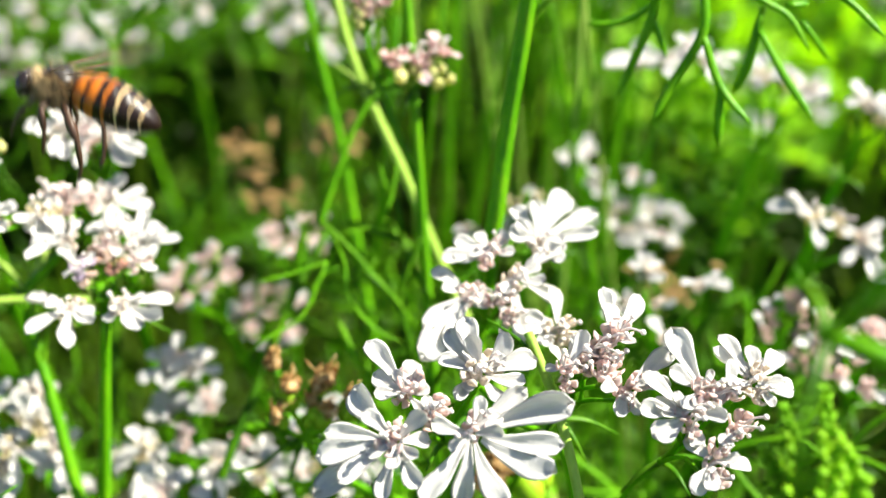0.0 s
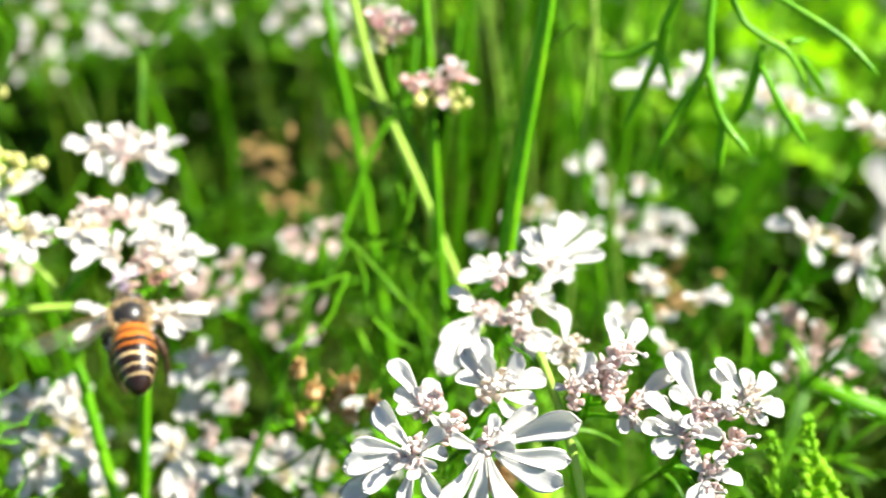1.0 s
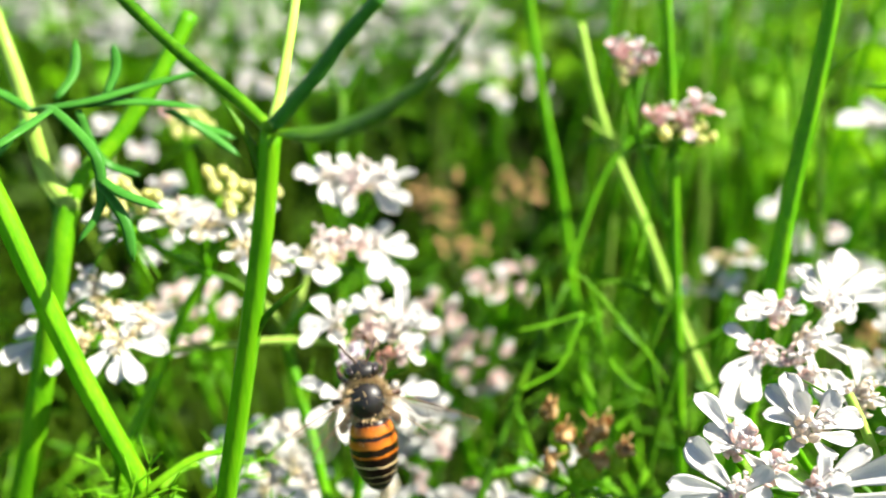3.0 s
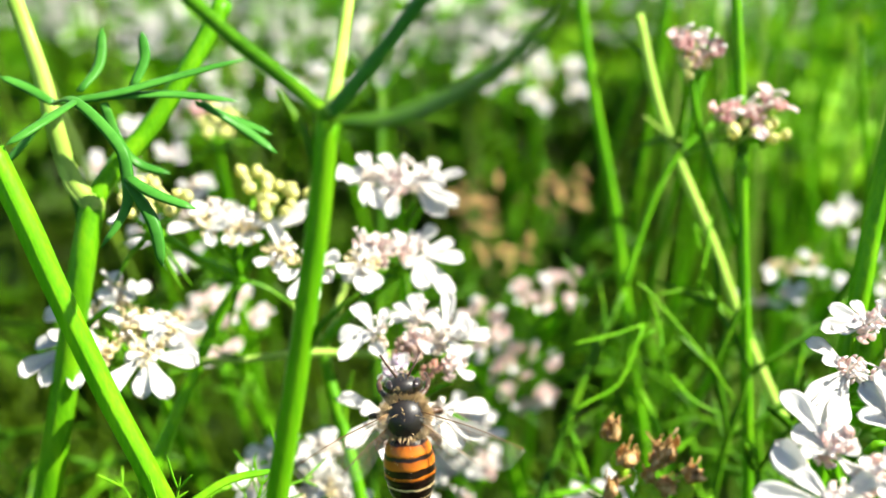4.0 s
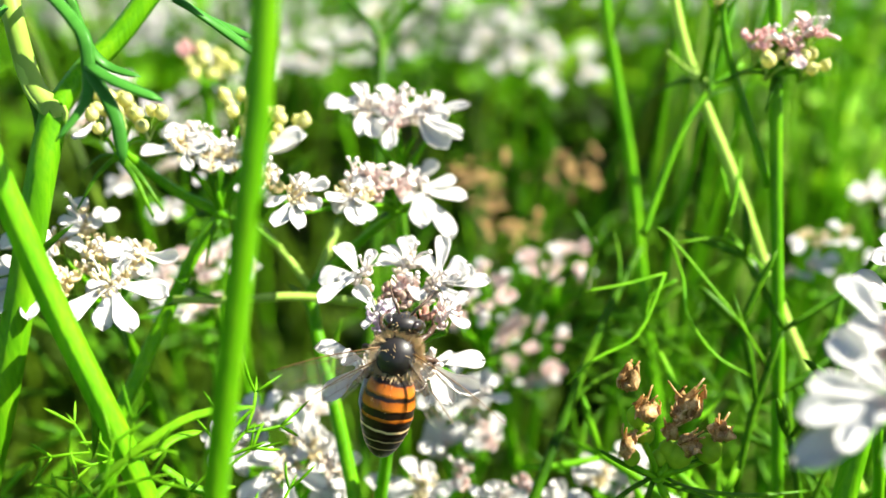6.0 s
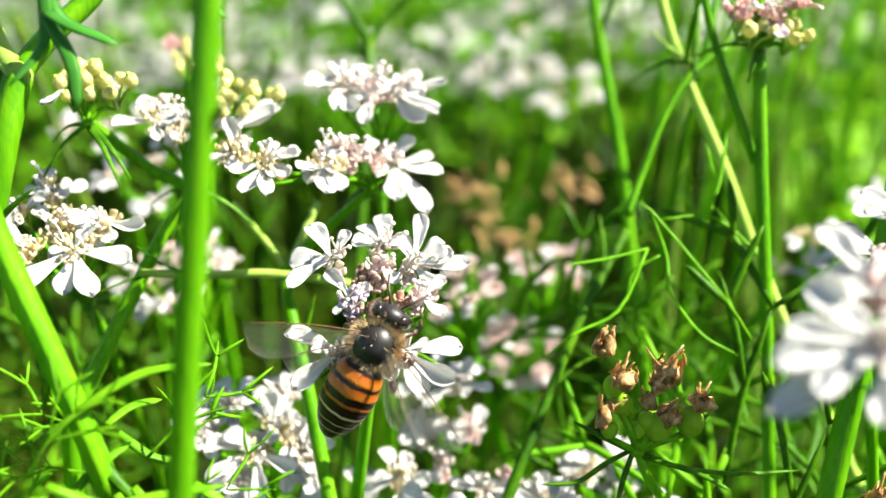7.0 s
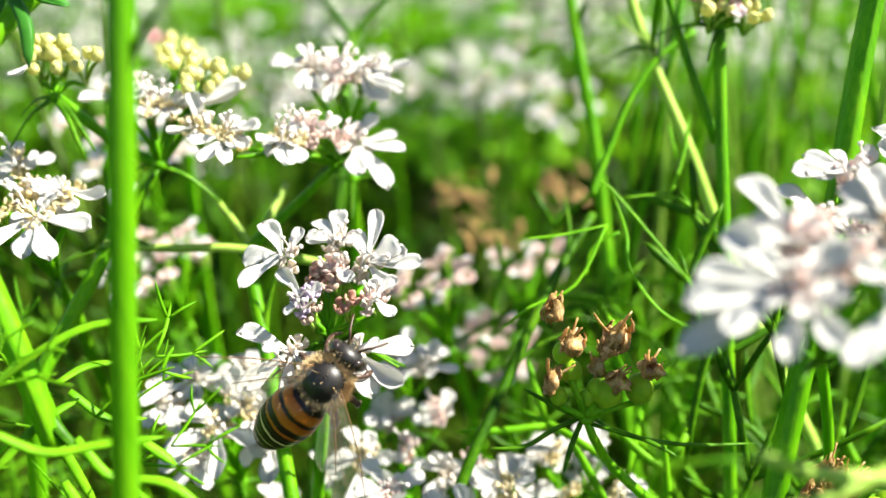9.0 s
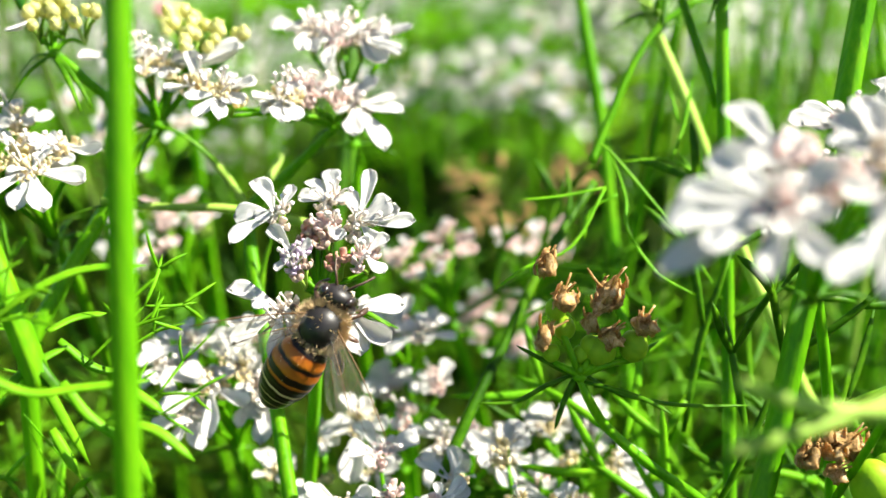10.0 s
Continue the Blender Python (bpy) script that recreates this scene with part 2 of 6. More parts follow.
def frame_of(y, z):
    """A turn whose Y is y and whose Z leans towards z."""
    y = Vector(y).normalized()
    x = y.cross(Vector(z))
    if x.length < 1e-5:
        x = y.cross(Vector((1, 0, 0)))
    x.normalize()
    return Matrix((x, y, x.cross(y))).transposed()


MM = 0.001


def umbel(name, spec, label, seed, group="coriander flowers", stem=None, thick=0.0006, florets=7, stamens=5, category="flower", extra=5, size=1.15, petals=PETALS):
    """A coriander flower head: stem, rays and umbellets, each with its florets, petals and stamens."""
    rnd = random.Random(seed)
    hub, up = Vector(spec["hub"]), Vector(spec["up"]).normalized()
    if stem is None:
        foot = Vector((hub.x + rnd.uniform(-0.02, 0.02), hub.y + rnd.uniform(-0.005, 0.03), 0.0))
        stem = [foot, foot.lerp(hub, 0.5) + Vector((rnd.uniform(-0.006, 0.006), rnd.uniform(-0.004, 0.008), 0)), hub - up * 0.03 + Vector((0, 0, -0.012)), hub - up * 0.008, hub]
    stem = [Vector(p) for p in stem]
    base = stem[0].copy()
    thing = root(name, base, label, category, group)
    bm = bmesh.new()
    tube(bm, [p - base for p in glide(stem, 6)], thick * 1.3, thick * 0.8, 8, ridge=0.06)
    ball(bm, hub - base, thick * 1.25, (1, 1, 0.8), 8, 5)
    part("stem", bm, STEM, thing)
    for k in range(4):
        a = rnd.uniform(0, 6.28)
        bm = bmesh.new()
        tip = Vector((math.cos(a), math.sin(a), rnd.uniform(-0.9, 0.1))) * rnd.uniform(3, 6) * MM
        tube(bm, glide([hub - base, hub - base + tip * 0.5 + Vector((0, 0, 0.0006)), hub - base + tip], 3), 0.00035, 0.0001, 6, flat=0.35)
        part("bract", bm, LEAF, thing)
    for c, tone, tips in spec["umbellets"]:
        c = Vector(c)
        bm = bmesh.new()
        low = c - up * 0.0022
        tube(bm, [p - base for p in glide([hub, hub.lerp(low, 0.55) + (low - hub).cross(up).cross(low - hub).normalized() * 0.0008, low], 4)], max(thick, 0.00045) * 0.5, max(thick, 0.00045) * 0.36, 6)
        one = part("umbellet", bm, STEM, thing)
        out = (c - hub) - up * (c - hub).dot(up)
        n = max(2, round(florets * 0.5)) if tips else max(2, round(florets * 0.4))
        if tone == "bud":
            n = 5
        spots = []
        side = frame_of(up, (0, 1, 0.1))
        pad = bmesh.new()
        for k in range(n):
            a, r = 2.4 * k + rnd.uniform(-0.4, 0.4), (0.25 + 0.40 * math.sqrt(k)) * MM * size / 1.1 * (1.35 if tone == "bud" else 1)
            p = c + side @ Vector((math.cos(a) * r, 0, math.sin(a) * r)) + up * rnd.uniform(-0.5, 0.5) * MM
            spots.append(p)
            tube(pad, [low - base, low.lerp(p, 0.6) - base + up * 0.0002, p - base - up * 0.0003], 0.00016, 0.00012, 5)
        part("receptacle", pad, STEM_PALE, one)
        for p in spots:
            ob = mesh_part("floret", rnd.choice(FLORETS[tone]), None, one, smooth=False)
            lean = up + (p - c) * 350 + Vector((rnd.uniform(-0.3, 0.3), rnd.uniform(-0.3, 0.3), 0))
            s = rnd.uniform(0.75, 1.2) * (1.05 if tone == "bud" else size) * MM
            ob.matrix_basis = Matrix.Translation(p - base) @ frame_of(lean.orthogonal(), lean).to_4x4() @ Matrix.Diagonal((s, s, s, 1))
        small = []
        for k in range(extra if tips else 1):
            a = rnd.uniform(0, 6.28)
            if tone not in ("bud", "red", "brown", "rose"):
                small.append(side @ Vector((math.cos(a), rnd.uniform(-0.1, 0.5), math.sin(a))) * rnd.uniform(1.5, 3.0))
        for v in [Vector(v) for v in tips] + small:
            v = v * MM
            lean = up + Vector((rnd.uniform(-0.35, 0.35), rnd.uniform(-0.35, 0.35), rnd.uniform(-0.2, 0.2)))
            ob = mesh_part("petal", rnd.choice(PETALS_ROSE if tone == "rose" else petals), None, one, smooth=False)
            s = v.length * 0.86
            wide = s * rnd.uniform(0.88, 1.12) * min(1.15, max(0.78, 3.6 * MM / max(v.length, 1e-4)))
            ob.matrix_basis = Matrix.Translation(c - base + v * 0.12 + up * 0.0004) @ frame_of(v, lean).to_4x4() @ Matrix.Diagonal((wide, s, s, 1))
        if stamens and tone not in ("bud", "brown", "red"):
            for k in range(stamens):
                p = rnd.choice(spots) - base + up * 0.0003
                lean = up + Vector((rnd.uniform(-1, 1), rnd.uniform(-1, 1), rnd.uniform(-0.2, 0.4))) * 0.6
                s = rnd.uniform(0.7, 1.2)
                ob = mesh_part("stamen", rnd.choice(STAMENS), None, one, smooth=False)
                ob.matrix_basis = Matrix.Translation(p) @ frame_of(lean.orthogonal(), lean).to_4x4() @ Matrix.Diagonal((s, s, s, 1))
    return thing


def chance_spec(hub, seed, radius=0.008, count=6, up=(0, -0.25, 1), petal=3.2, tones=("white", "white", "cream", "pink"), tips_each=(3, 4, 4, 5)):
    """A flower head of its own chance shape for the plants behind."""
    rnd = random.Random(seed)
    up = (Vector(up) + Vector((rnd.uniform(-0.3, 0.3), rnd.uniform(-0.25, 0.25), 0))).normalized()
    hub = Vector(hub)
    side = frame_of(up, (0, 1, 0.1))
    tone = rnd.choice(tones)
    made = []
    for k in range(count):
        a = 2 * math.pi * k / count + rnd.uniform(-0.3, 0.3)
        r = radius * rnd.uniform(0.75, 1.1)
        c = hub + up * rnd.uniform(0.008, 0.011) + side @ Vector((math.cos(a) * r, 0, math.sin(a) * r))
        tips = []
        for j in range(rnd.choice(tips_each)):
            b = a + rnd.uniform(-1.4, 1.4)
            tips.append(side @ Vector((math.cos(b), rnd.uniform(-0.25, 0.15), math.sin(b))) * petal * rnd.uniform(0.7, 1.2))
        made.append((c, tone, tips))
    made.append((hub + up * 0.009, tone, []))
    return dict(hub=hub, up=up, umbellets=made)


# ---- fitted places of the flower heads, stems and leaves ----
NEAR_FRONT = dict(
    hub=(0.0220, 0.0522, 0.4197), up=(-0.15, -0.59, 0.79),
    umbellets=[
        ((0.0184, 0.0476, 0.4287), 'pink', [(-2.5, 3.7, 2.3), (0.9, 1.9, 1.6), (-2.2, 1.7, 0.8)]),
        ((0.0172, 0.0437, 0.4278), 'pink', [(-2.9, 3.8, 2.3), (-4.8, 1.5, 0.2), (-2.1, 2.1, 1.2), (-5.6, 0.2, -0.9), (-6.1, -1.7, -2.4), (-4.1, -1.5, -1.9), (-1.2, -3.1, -2.6), (1.4, -2.9, -1.9)]),
        ((0.0224, 0.0432, 0.4283), 'pink', [(7.3, 0.4, 1.7), (6.2, -1.9, -0.3), (5.2, -3.4, -1.6), (1.5, -4.4, -3.0), (-1.5, -3.7, -3.1), (-4.0, -3.1, -3.0), (4.2, 1.9, 2.2)]),
        ((0.0241, 0.0491, 0.4287), 'white', [(-0.7, 3.9, 2.8), (-2.3, 3.3, 2.1), (4.4, 0.2, 1.0), (2.6, 1.8, 1.9), (-3.1, 1.5, 0.6), (3.2, -1.2, -0.3)]),
        ((0.0199, 0.0450, 0.4286), 'pink', []),
    ])
NEAR_BACK = dict(
    hub=(0.0277, 0.0677, 0.4187), up=(0.10, -0.56, 0.82),
    umbellets=[
        ((0.0276, 0.0645, 0.4295), 'pink', [(-3.1, 1.0, 1.1), (-3.4, -0.6, -0.0), (-4.6, -0.9, -0.0)]),
        ((0.0320, 0.0652, 0.4299), 'white', [(-1.7, 3.1, 2.3), (0.1, 3.1, 2.1), (3.7, 4.4, 2.5), (6.0, 2.3, 0.9), (5.5, 0.8, -0.2)]),
        ((0.0294, 0.0622, 0.4282), 'white', [(5.0, 2.6, 1.1), (3.4, -2.1, -1.8), (-0.6, -5.1, -3.5)]),
        ((0.0255, 0.0621, 0.4271), 'pink', [(-3.3, 1.6, 1.5), (-2.5, 1.0, 1.0), (-4.6, -2.9, -1.4), (-5.1, -5.2, -3.0), (-2.4, -4.5, -2.8)]),
        ((0.0319, 0.0569, 0.4261), 'white', [(0.5, 3.6, 2.4), (-2.7, 1.2, 1.1), (-2.0, -0.9, -0.4)]),
        ((0.0274, 0.0605, 0.4269), 'pink', []),
        ((0.0283, 0.0588, 0.4263), 'pink', []),
    ])
NEAR_SIDE = dict(
    hub=(0.0314, 0.0533, 0.4202), up=(0.10, -0.50, 0.86),
    umbellets=[
        ((0.0337, 0.0490, 0.4309), 'pink', [(-0.1, 3.6, 2.1), (2.9, 3.1, 1.5)]),
        ((0.0300, 0.0476, 0.4297), 'pink', [(-1.6, 0.1, 0.2)]),
        ((0.0344, 0.0462, 0.4285), 'pink', [(-1.5, -2.0, -1.0), (3.9, 2.3, 0.9)]),
        ((0.0323, 0.0482, 0.4293), 'pink', []),
        ((0.0330, 0.0470, 0.4294), 'pink', []),
        ((0.0316, 0.0487, 0.4300), 'pink', []),
    ])
NEAR_RIGHT = dict(
    hub=(0.0391, 0.0488, 0.4185), up=(0.10, -0.50, 0.86),
    umbellets=[
        ((0.0393, 0.0446, 0.4290), 'pink', [(-1.2, 4.5, 2.8), (-2.2, 1.5, 1.2)]),
        ((0.0433, 0.0451, 0.4289), 'white', [(-1.8, 3.3, 2.1), (-2.8, 2.1, 1.6), (2.7, 2.1, 0.9), (3.1, -0.5, -0.7), (1.1, -1.7, -1.1)]),
        ((0.0378, 0.0431, 0.4281), 'pink', [(-3.0, 2.7, 2.0), (-3.0, -1.3, -0.4), (0.1, -2.0, -1.2), (-3.8, 0.5, 0.7)]),
        ((0.0411, 0.0420, 0.4271), 'pink', []),
        ((0.0390, 0.0404, 0.4260), 'pink', [(2.7, -0.2, -0.5)]),
        ((0.0407, 0.0442, 0.4287), 'pink', []),
    ])
BEE_FLOWER = dict(
    hub=(-0.0083, 0.0692, 0.4147), up=(0.00, -0.60, 0.80),
    umbellets=[
        ((-0.0114, 0.0696, 0.4215), 'white', [(-1.9, 2.3, 1.7), (-3.3, -0.1, -0.1), (-3.1, -2.3, -1.7)]),
        ((-0.0078, 0.0719, 0.4218), 'white', [(-1.8, 1.8, 1.4), (-0.0, 2.4, 1.8), (-2.4, 0.2, 0.2)]),
        ((-0.0054, 0.0705, 0.4207), 'white', [(0.6, 3.9, 2.9), (-1.4, 2.3, 1.8), (4.4, 0.0, 0.0), (2.2, -1.9, -1.4), (3.2, 0.6, 0.5)]),
        ((-0.0047, 0.0677, 0.4190), 'pink', [(1.6, -1.3, -1.0)]),
        ((-0.0099, 0.0676, 0.4191), 'lilac', [(-1.1, -1.3, -1.0)]),
        ((-0.0087, 0.0701, 0.4199), 'red', []),
        ((-0.0079, 0.0704, 0.4205), 'pink', []),
        ((-0.0093, 0.0672, 0.4179), 'brown', []),
        ((-0.0067, 0.0674, 0.4184), 'red', []),
        ((-0.0094, 0.0700, 0.4197), 'brown', []),
        ((-0.0076, 0.0690, 0.4197), 'brown', []),
        ((-0.0107, 0.0661, 0.4155), 'white', [(-4.3, 1.2, 0.9), (-3.4, -2.6, -2.0), (0.4, -3.8, -2.9), (2.4, -2.4, -1.8)]),
        ((-0.0062, 0.0663, 0.4155), 'white', [(4.6, 0.4, 0.3), (4.0, -2.6, -1.9), (1.6, -3.3, -2.5), (-0.8, -2.4, -1.8)]),
    ])
UPPER_FLOWER = dict(
    hub=(-0.0085, 0.0933, 0.4205), up=(0.00, -0.25, 0.97),
    umbellets=[
        ((-0.0116, 0.0904, 0.4316), 'white', [(-3.9, 0.3, 0.1), (1.3, -4.5, -1.9), (-0.5, -3.8, -1.0), (-1.8, 1.3, 0.3)]),
        ((-0.0073, 0.0902, 0.4311), 'white', [(5.0, -0.0, -0.0), (4.1, -4.2, -1.1), (2.9, -4.7, -2.4), (3.0, -1.3, -0.3)]),
        ((-0.0092, 0.0890, 0.4308), 'pink', [(-0.5, -3.7, -1.0)]),
        ((-0.0089, 0.0914, 0.4314), 'pink', []),
        ((-0.0058, 0.0912, 0.4309), 'pink', []),
    ])
ROW_FLOWER = dict(
    hub=(-0.0090, 0.0844, 0.4244), up=(0.00, -0.41, 0.91),
    umbellets=[
        ((-0.0168, 0.0785, 0.4285), 'cream', [(-3.0, -1.5, -0.7), (-1.7, -3.6, -1.6), (0.2, -3.7, -1.7), (1.8, -1.7, -0.8)]),
        ((-0.0200, 0.0806, 0.4285), 'cream', [(-2.2, -1.1, -0.5)]),
        ((-0.0126, 0.0803, 0.4276), 'cream', [(0.3, -3.4, -1.5), (1.7, -2.4, -1.1), (-1.4, -1.8, -0.8)]),
        ((-0.0106, 0.0824, 0.4274), 'pink', []),
        ((-0.0117, 0.0827, 0.4282), 'pink', []),
        ((-0.0073, 0.0851, 0.4260), 'white', [(3.7, 0.8, 0.4), (4.5, -1.5, -0.6), (3.3, -4.6, -2.3), (0.5, -4.5, -2.0)]),
        ((-0.0084, 0.0843, 0.4269), 'pink', []),
    ])
BUD_FLOWER = dict(
    hub=(-0.0241, 0.0835, 0.4247), up=(0.00, -0.41, 0.91),
    umbellets=[
        ((-0.0266, 0.0835, 0.4304), 'cream', [(-3.6, -1.0, -0.5), (-0.9, 1.5, 0.7)]),
        ((-0.0231, 0.0842, 0.4295), 'cream', [(6.7, 1.2, 0.5)]),
        ((-0.0245, 0.0833, 0.4299), 'cream', []),
        ((-0.0209, 0.0864, 0.4324), 'bud', []),
        ((-0.0185, 0.0863, 0.4319), 'bud', []),
        ((-0.0229, 0.0877, 0.4329), 'bud', []),
        ((-0.0255, 0.0848, 0.4310), 'white', []),
        ((-0.0212, 0.0849, 0.4312), 'bud', []),
    ])
LEFT_BUDS = dict(
    hub=(-0.0313, 0.0806, 0.4313), up=(0.00, -0.41, 0.91),
    umbellets=[
        ((-0.0311, 0.0818, 0.4342), 'bud', []),
        ((-0.0329, 0.0816, 0.4338), 'bud', [(-0.9, -2.9, -1.3)]),
        ((-0.0293, 0.0816, 0.4338), 'bud', []),
        ((-0.0322, 0.0831, 0.4349), 'bud', []),
    ])
LEFT_FLOWER = dict(
    hub=(-0.0338, 0.0818, 0.4146), up=(0.00, -0.51, 0.86),
    umbellets=[
        ((-0.0311, 0.0733, 0.4233), 'cream', [(-3.1, -3.7, -2.2), (0.1, -3.8, -2.3), (2.3, -4.0, -2.4), (4.7, -1.2, -0.7)]),
        ((-0.0296, 0.0762, 0.4244), 'cream', [(3.6, -0.6, -0.4), (1.2, -1.9, -1.1)]),
        ((-0.0344, 0.0794, 0.4257), 'cream', [(1.4, 1.0, 0.6), (-1.4, 1.1, 0.7)]),
        ((-0.0365, 0.0778, 0.4247), 'cream', [(-4.9, 0.1, 0.0)]),
        ((-0.0336, 0.0761, 0.4240), 'cream', []),
        ((-0.0350, 0.0744, 0.4229), 'cream', []),
        ((-0.0376, 0.0748, 0.4235), 'white', [(-3.8, 0.2, 0.1), (-4.2, -2.9, -1.7), (-2.3, -3.6, -2.1), (0.6, -4.0, -2.3)]),
        ((-0.0327, 0.0774, 0.4243), 'cream', []),
    ])
LOW_LEFT_FLOWER = dict(
    hub=(-0.0190, 0.0813, 0.3941), up=(0.00, -0.41, 0.91),
    umbellets=[
        ((-0.0219, 0.0794, 0.4057), 'white', [(-3.6, 1.3, 0.6), (-1.3, 2.7, 1.2), (1.6, 3.1, 1.4), (4.3, 0.6, 0.3), (-4.3, -2.7, -1.2)]),
        ((-0.0190, 0.0745, 0.4041), 'cream', [(-3.7, -3.2, -1.4), (1.0, -4.7, -2.6), (3.9, -2.0, -0.9), (-4.5, 0.6, 0.3)]),
        ((-0.0147, 0.0752, 0.4031), 'white', [(0.6, -4.7, -2.6), (-1.9, -3.1, -1.4)]),
        ((-0.0178, 0.0770, 0.4051), 'cream', [(2.2, 0.9, 0.4), (-1.0, 2.2, 1.0)]),
        ((-0.0163, 0.0766, 0.4039), 'cream', [(2.7, -0.6, -0.3)]),
        ((-0.0239, 0.0777, 0.4041), 'white', [(-3.0, 0.6, 0.3), (-1.9, -1.9, -0.9), (1.5, -2.9, -1.3), (-1.0, 2.9, 1.3)]),
        ((-0.0174, 0.0805, 0.4057), 'white', [(2.5, 0.7, 0.3), (0.5, 2.6, 1.2), (-1.5, 2.0, 0.9)]),
        ((-0.0209, 0.0736, 0.4019), 'white', [(-2.6, -1.9, -0.8), (-0.7, -3.7, -1.6), (1.9, -3.1, -1.4)]),
    ])
LOW_RIGHT_FLOWER = dict(
    hub=(-0.0031, 0.0894, 0.3944), up=(0.00, -0.36, 0.93),
    umbellets=[
        ((-0.0045, 0.0854, 0.4047), 'white', [(1.9, 3.3, 1.3), (-2.8, -2.2, -0.9), (-0.5, 2.2, 0.9)]),
        ((-0.0015, 0.0844, 0.4047), 'white', [(2.5, 1.6, 0.6), (3.3, -0.9, -0.3), (-3.4, -2.3, -0.9), (0.8, 2.2, 0.9)]),
        ((-0.0032, 0.0864, 0.4045), 'pink', []),
    ])
BOTTOM_FLOWER = dict(
    hub=(-0.0037, 0.0864, 0.3887), up=(0.00, -0.41, 0.91),
    umbellets=[
        ((-0.0068, 0.0780, 0.3986), 'cream', [(-0.4, -5.0, -3.3), (-3.7, -1.0, -0.4), (3.4, -3.8, -1.7), (-2.1, 2.6, 1.2)]),
        ((-0.0046, 0.0838, 0.3994), 'pink', [(-2.2, 1.0, 0.5), (0.5, 1.7, 0.8), (1.6, 0.3, 0.2)]),
        ((-0.0003, 0.0848, 0.3992), 'pink', [(-1.4, 0.7, 0.3), (1.6, 0.0, 0.0), (0.6, -1.4, -0.6)]),
        ((-0.0029, 0.0810, 0.3977), 'pink', []),
    ])
BOTTOM_FLOWER_B = dict(
    hub=(0.0031, 0.0825, 0.3870), up=(0.00, -0.41, 0.91),
    umbellets=[
        ((0.0008, 0.0777, 0.3973), 'white', [(-2.0, -2.8, -1.2), (-1.0, -4.7, -2.6), (-3.6, 0.7, 0.3), (2.1, -3.3, -1.5)]),
        ((0.0054, 0.0767, 0.3972), 'white', [(2.0, -1.0, -0.4), (1.1, -3.6, -1.6), (-1.5, -2.3, -1.0), (-1.0, 1.6, 0.7)]),
        ((0.0032, 0.0797, 0.3967), 'pink', []),
    ])
BOTTOM_FLOWER_C = dict(
    hub=(0.0122, 0.0886, 0.3852), up=(0.00, -0.41, 0.91),
    umbellets=[
        ((0.0100, 0.0836, 0.3956), 'white', [(-1.6, -1.4, -0.6), (1.4, -2.1, -0.9), (2.7, 0.7, 0.3), (-0.0, 2.1, 0.9)]),
        ((0.0145, 0.0846, 0.3950), 'white', [(2.0, -2.1, -0.9), (-1.6, -1.4, -0.6), (1.1, 2.1, 0.9)]),
    ])
PINK_TOP = dict(
    hub=(0.0199, 0.0952, 0.4329), up=(0.00, -0.32, 0.95),
    umbellets=[
        ((0.0187, 0.0921, 0.4439), 'rose', [(-1.4, 1.3, 0.4)]),
        ((0.0213, 0.0917, 0.4434), 'rose', [(1.5, 0.3, 0.1), (-0.7, 2.3, 0.8)]),
        ((0.0198, 0.0914, 0.4428), 'rose', []),
        ((0.0192, 0.0908, 0.4422), 'bud', []),
    ])
PINK_LOW = dict(
    hub=(0.0241, 0.0872, 0.4358), up=(0.00, -0.32, 0.95),
    umbellets=[
        ((0.0222, 0.0876, 0.4383), 'rose', [(-1.7, 0.6, 0.2)]),
        ((0.0251, 0.0872, 0.4379), 'rose', [(-0.2, -2.6, -0.9)]),
        ((0.0266, 0.0878, 0.4392), 'rose', [(-0.7, 2.6, 0.9), (1.9, -1.6, -0.5)]),
        ((0.0240, 0.0886, 0.4383), 'rose', []),
        ((0.0230, 0.0866, 0.4374), 'bud', []),
        ((0.0260, 0.0865, 0.4372), 'bud', []),
    ])
ROW_FAR_A = dict(
    hub=(0.0583, 0.1079, 0.4200), up=(0.00, -0.32, 0.95),
    umbellets=[
        ((0.0573, 0.1043, 0.4304), 'white', [(-8.6, -1.0, -0.3), (-3.7, 3.4, 1.1), (-0.5, -3.4, -1.1), (3.8, 1.8, 0.6)]),
        ((0.0621, 0.1036, 0.4304), 'white', [(5.1, 1.3, 0.4), (-0.6, -4.3, -1.4), (2.5, -2.0, -0.7)]),
        ((0.0538, 0.1044, 0.4298), 'pink', []),
        ((0.0602, 0.1055, 0.4312), 'white', [(-0.7, 2.7, 0.9)]),
    ])
ROW_FAR_B = dict(
    hub=(0.0708, 0.1033, 0.4180), up=(0.00, -0.32, 0.95),
    umbellets=[
        ((0.0680, 0.1006, 0.4291), 'cream', [(1.2, 3.8, 1.3), (-1.3, -2.0, -0.7), (3.7, -1.2, -0.4)]),
        ((0.0737, 0.0989, 0.4277), 'white', [(2.8, 0.2, 0.1), (-1.0, -2.1, -0.7), (-2.0, 3.2, 1.1)]),
        ((0.0707, 0.0999, 0.4285), 'cream', []),
    ])
ROW_FAR_C = dict(
    hub=(0.0791, 0.0965, 0.4168), up=(0.00, -0.32, 0.95),
    umbellets=[
        ((0.0782, 0.0937, 0.4281), 'white', [(-0.9, 3.0, 1.0), (3.5, 0.9, 0.3), (-2.7, -0.2, -0.1), (1.6, -3.0, -1.0)]),
        ((0.0800, 0.0924, 0.4264), 'cream', []),
    ])
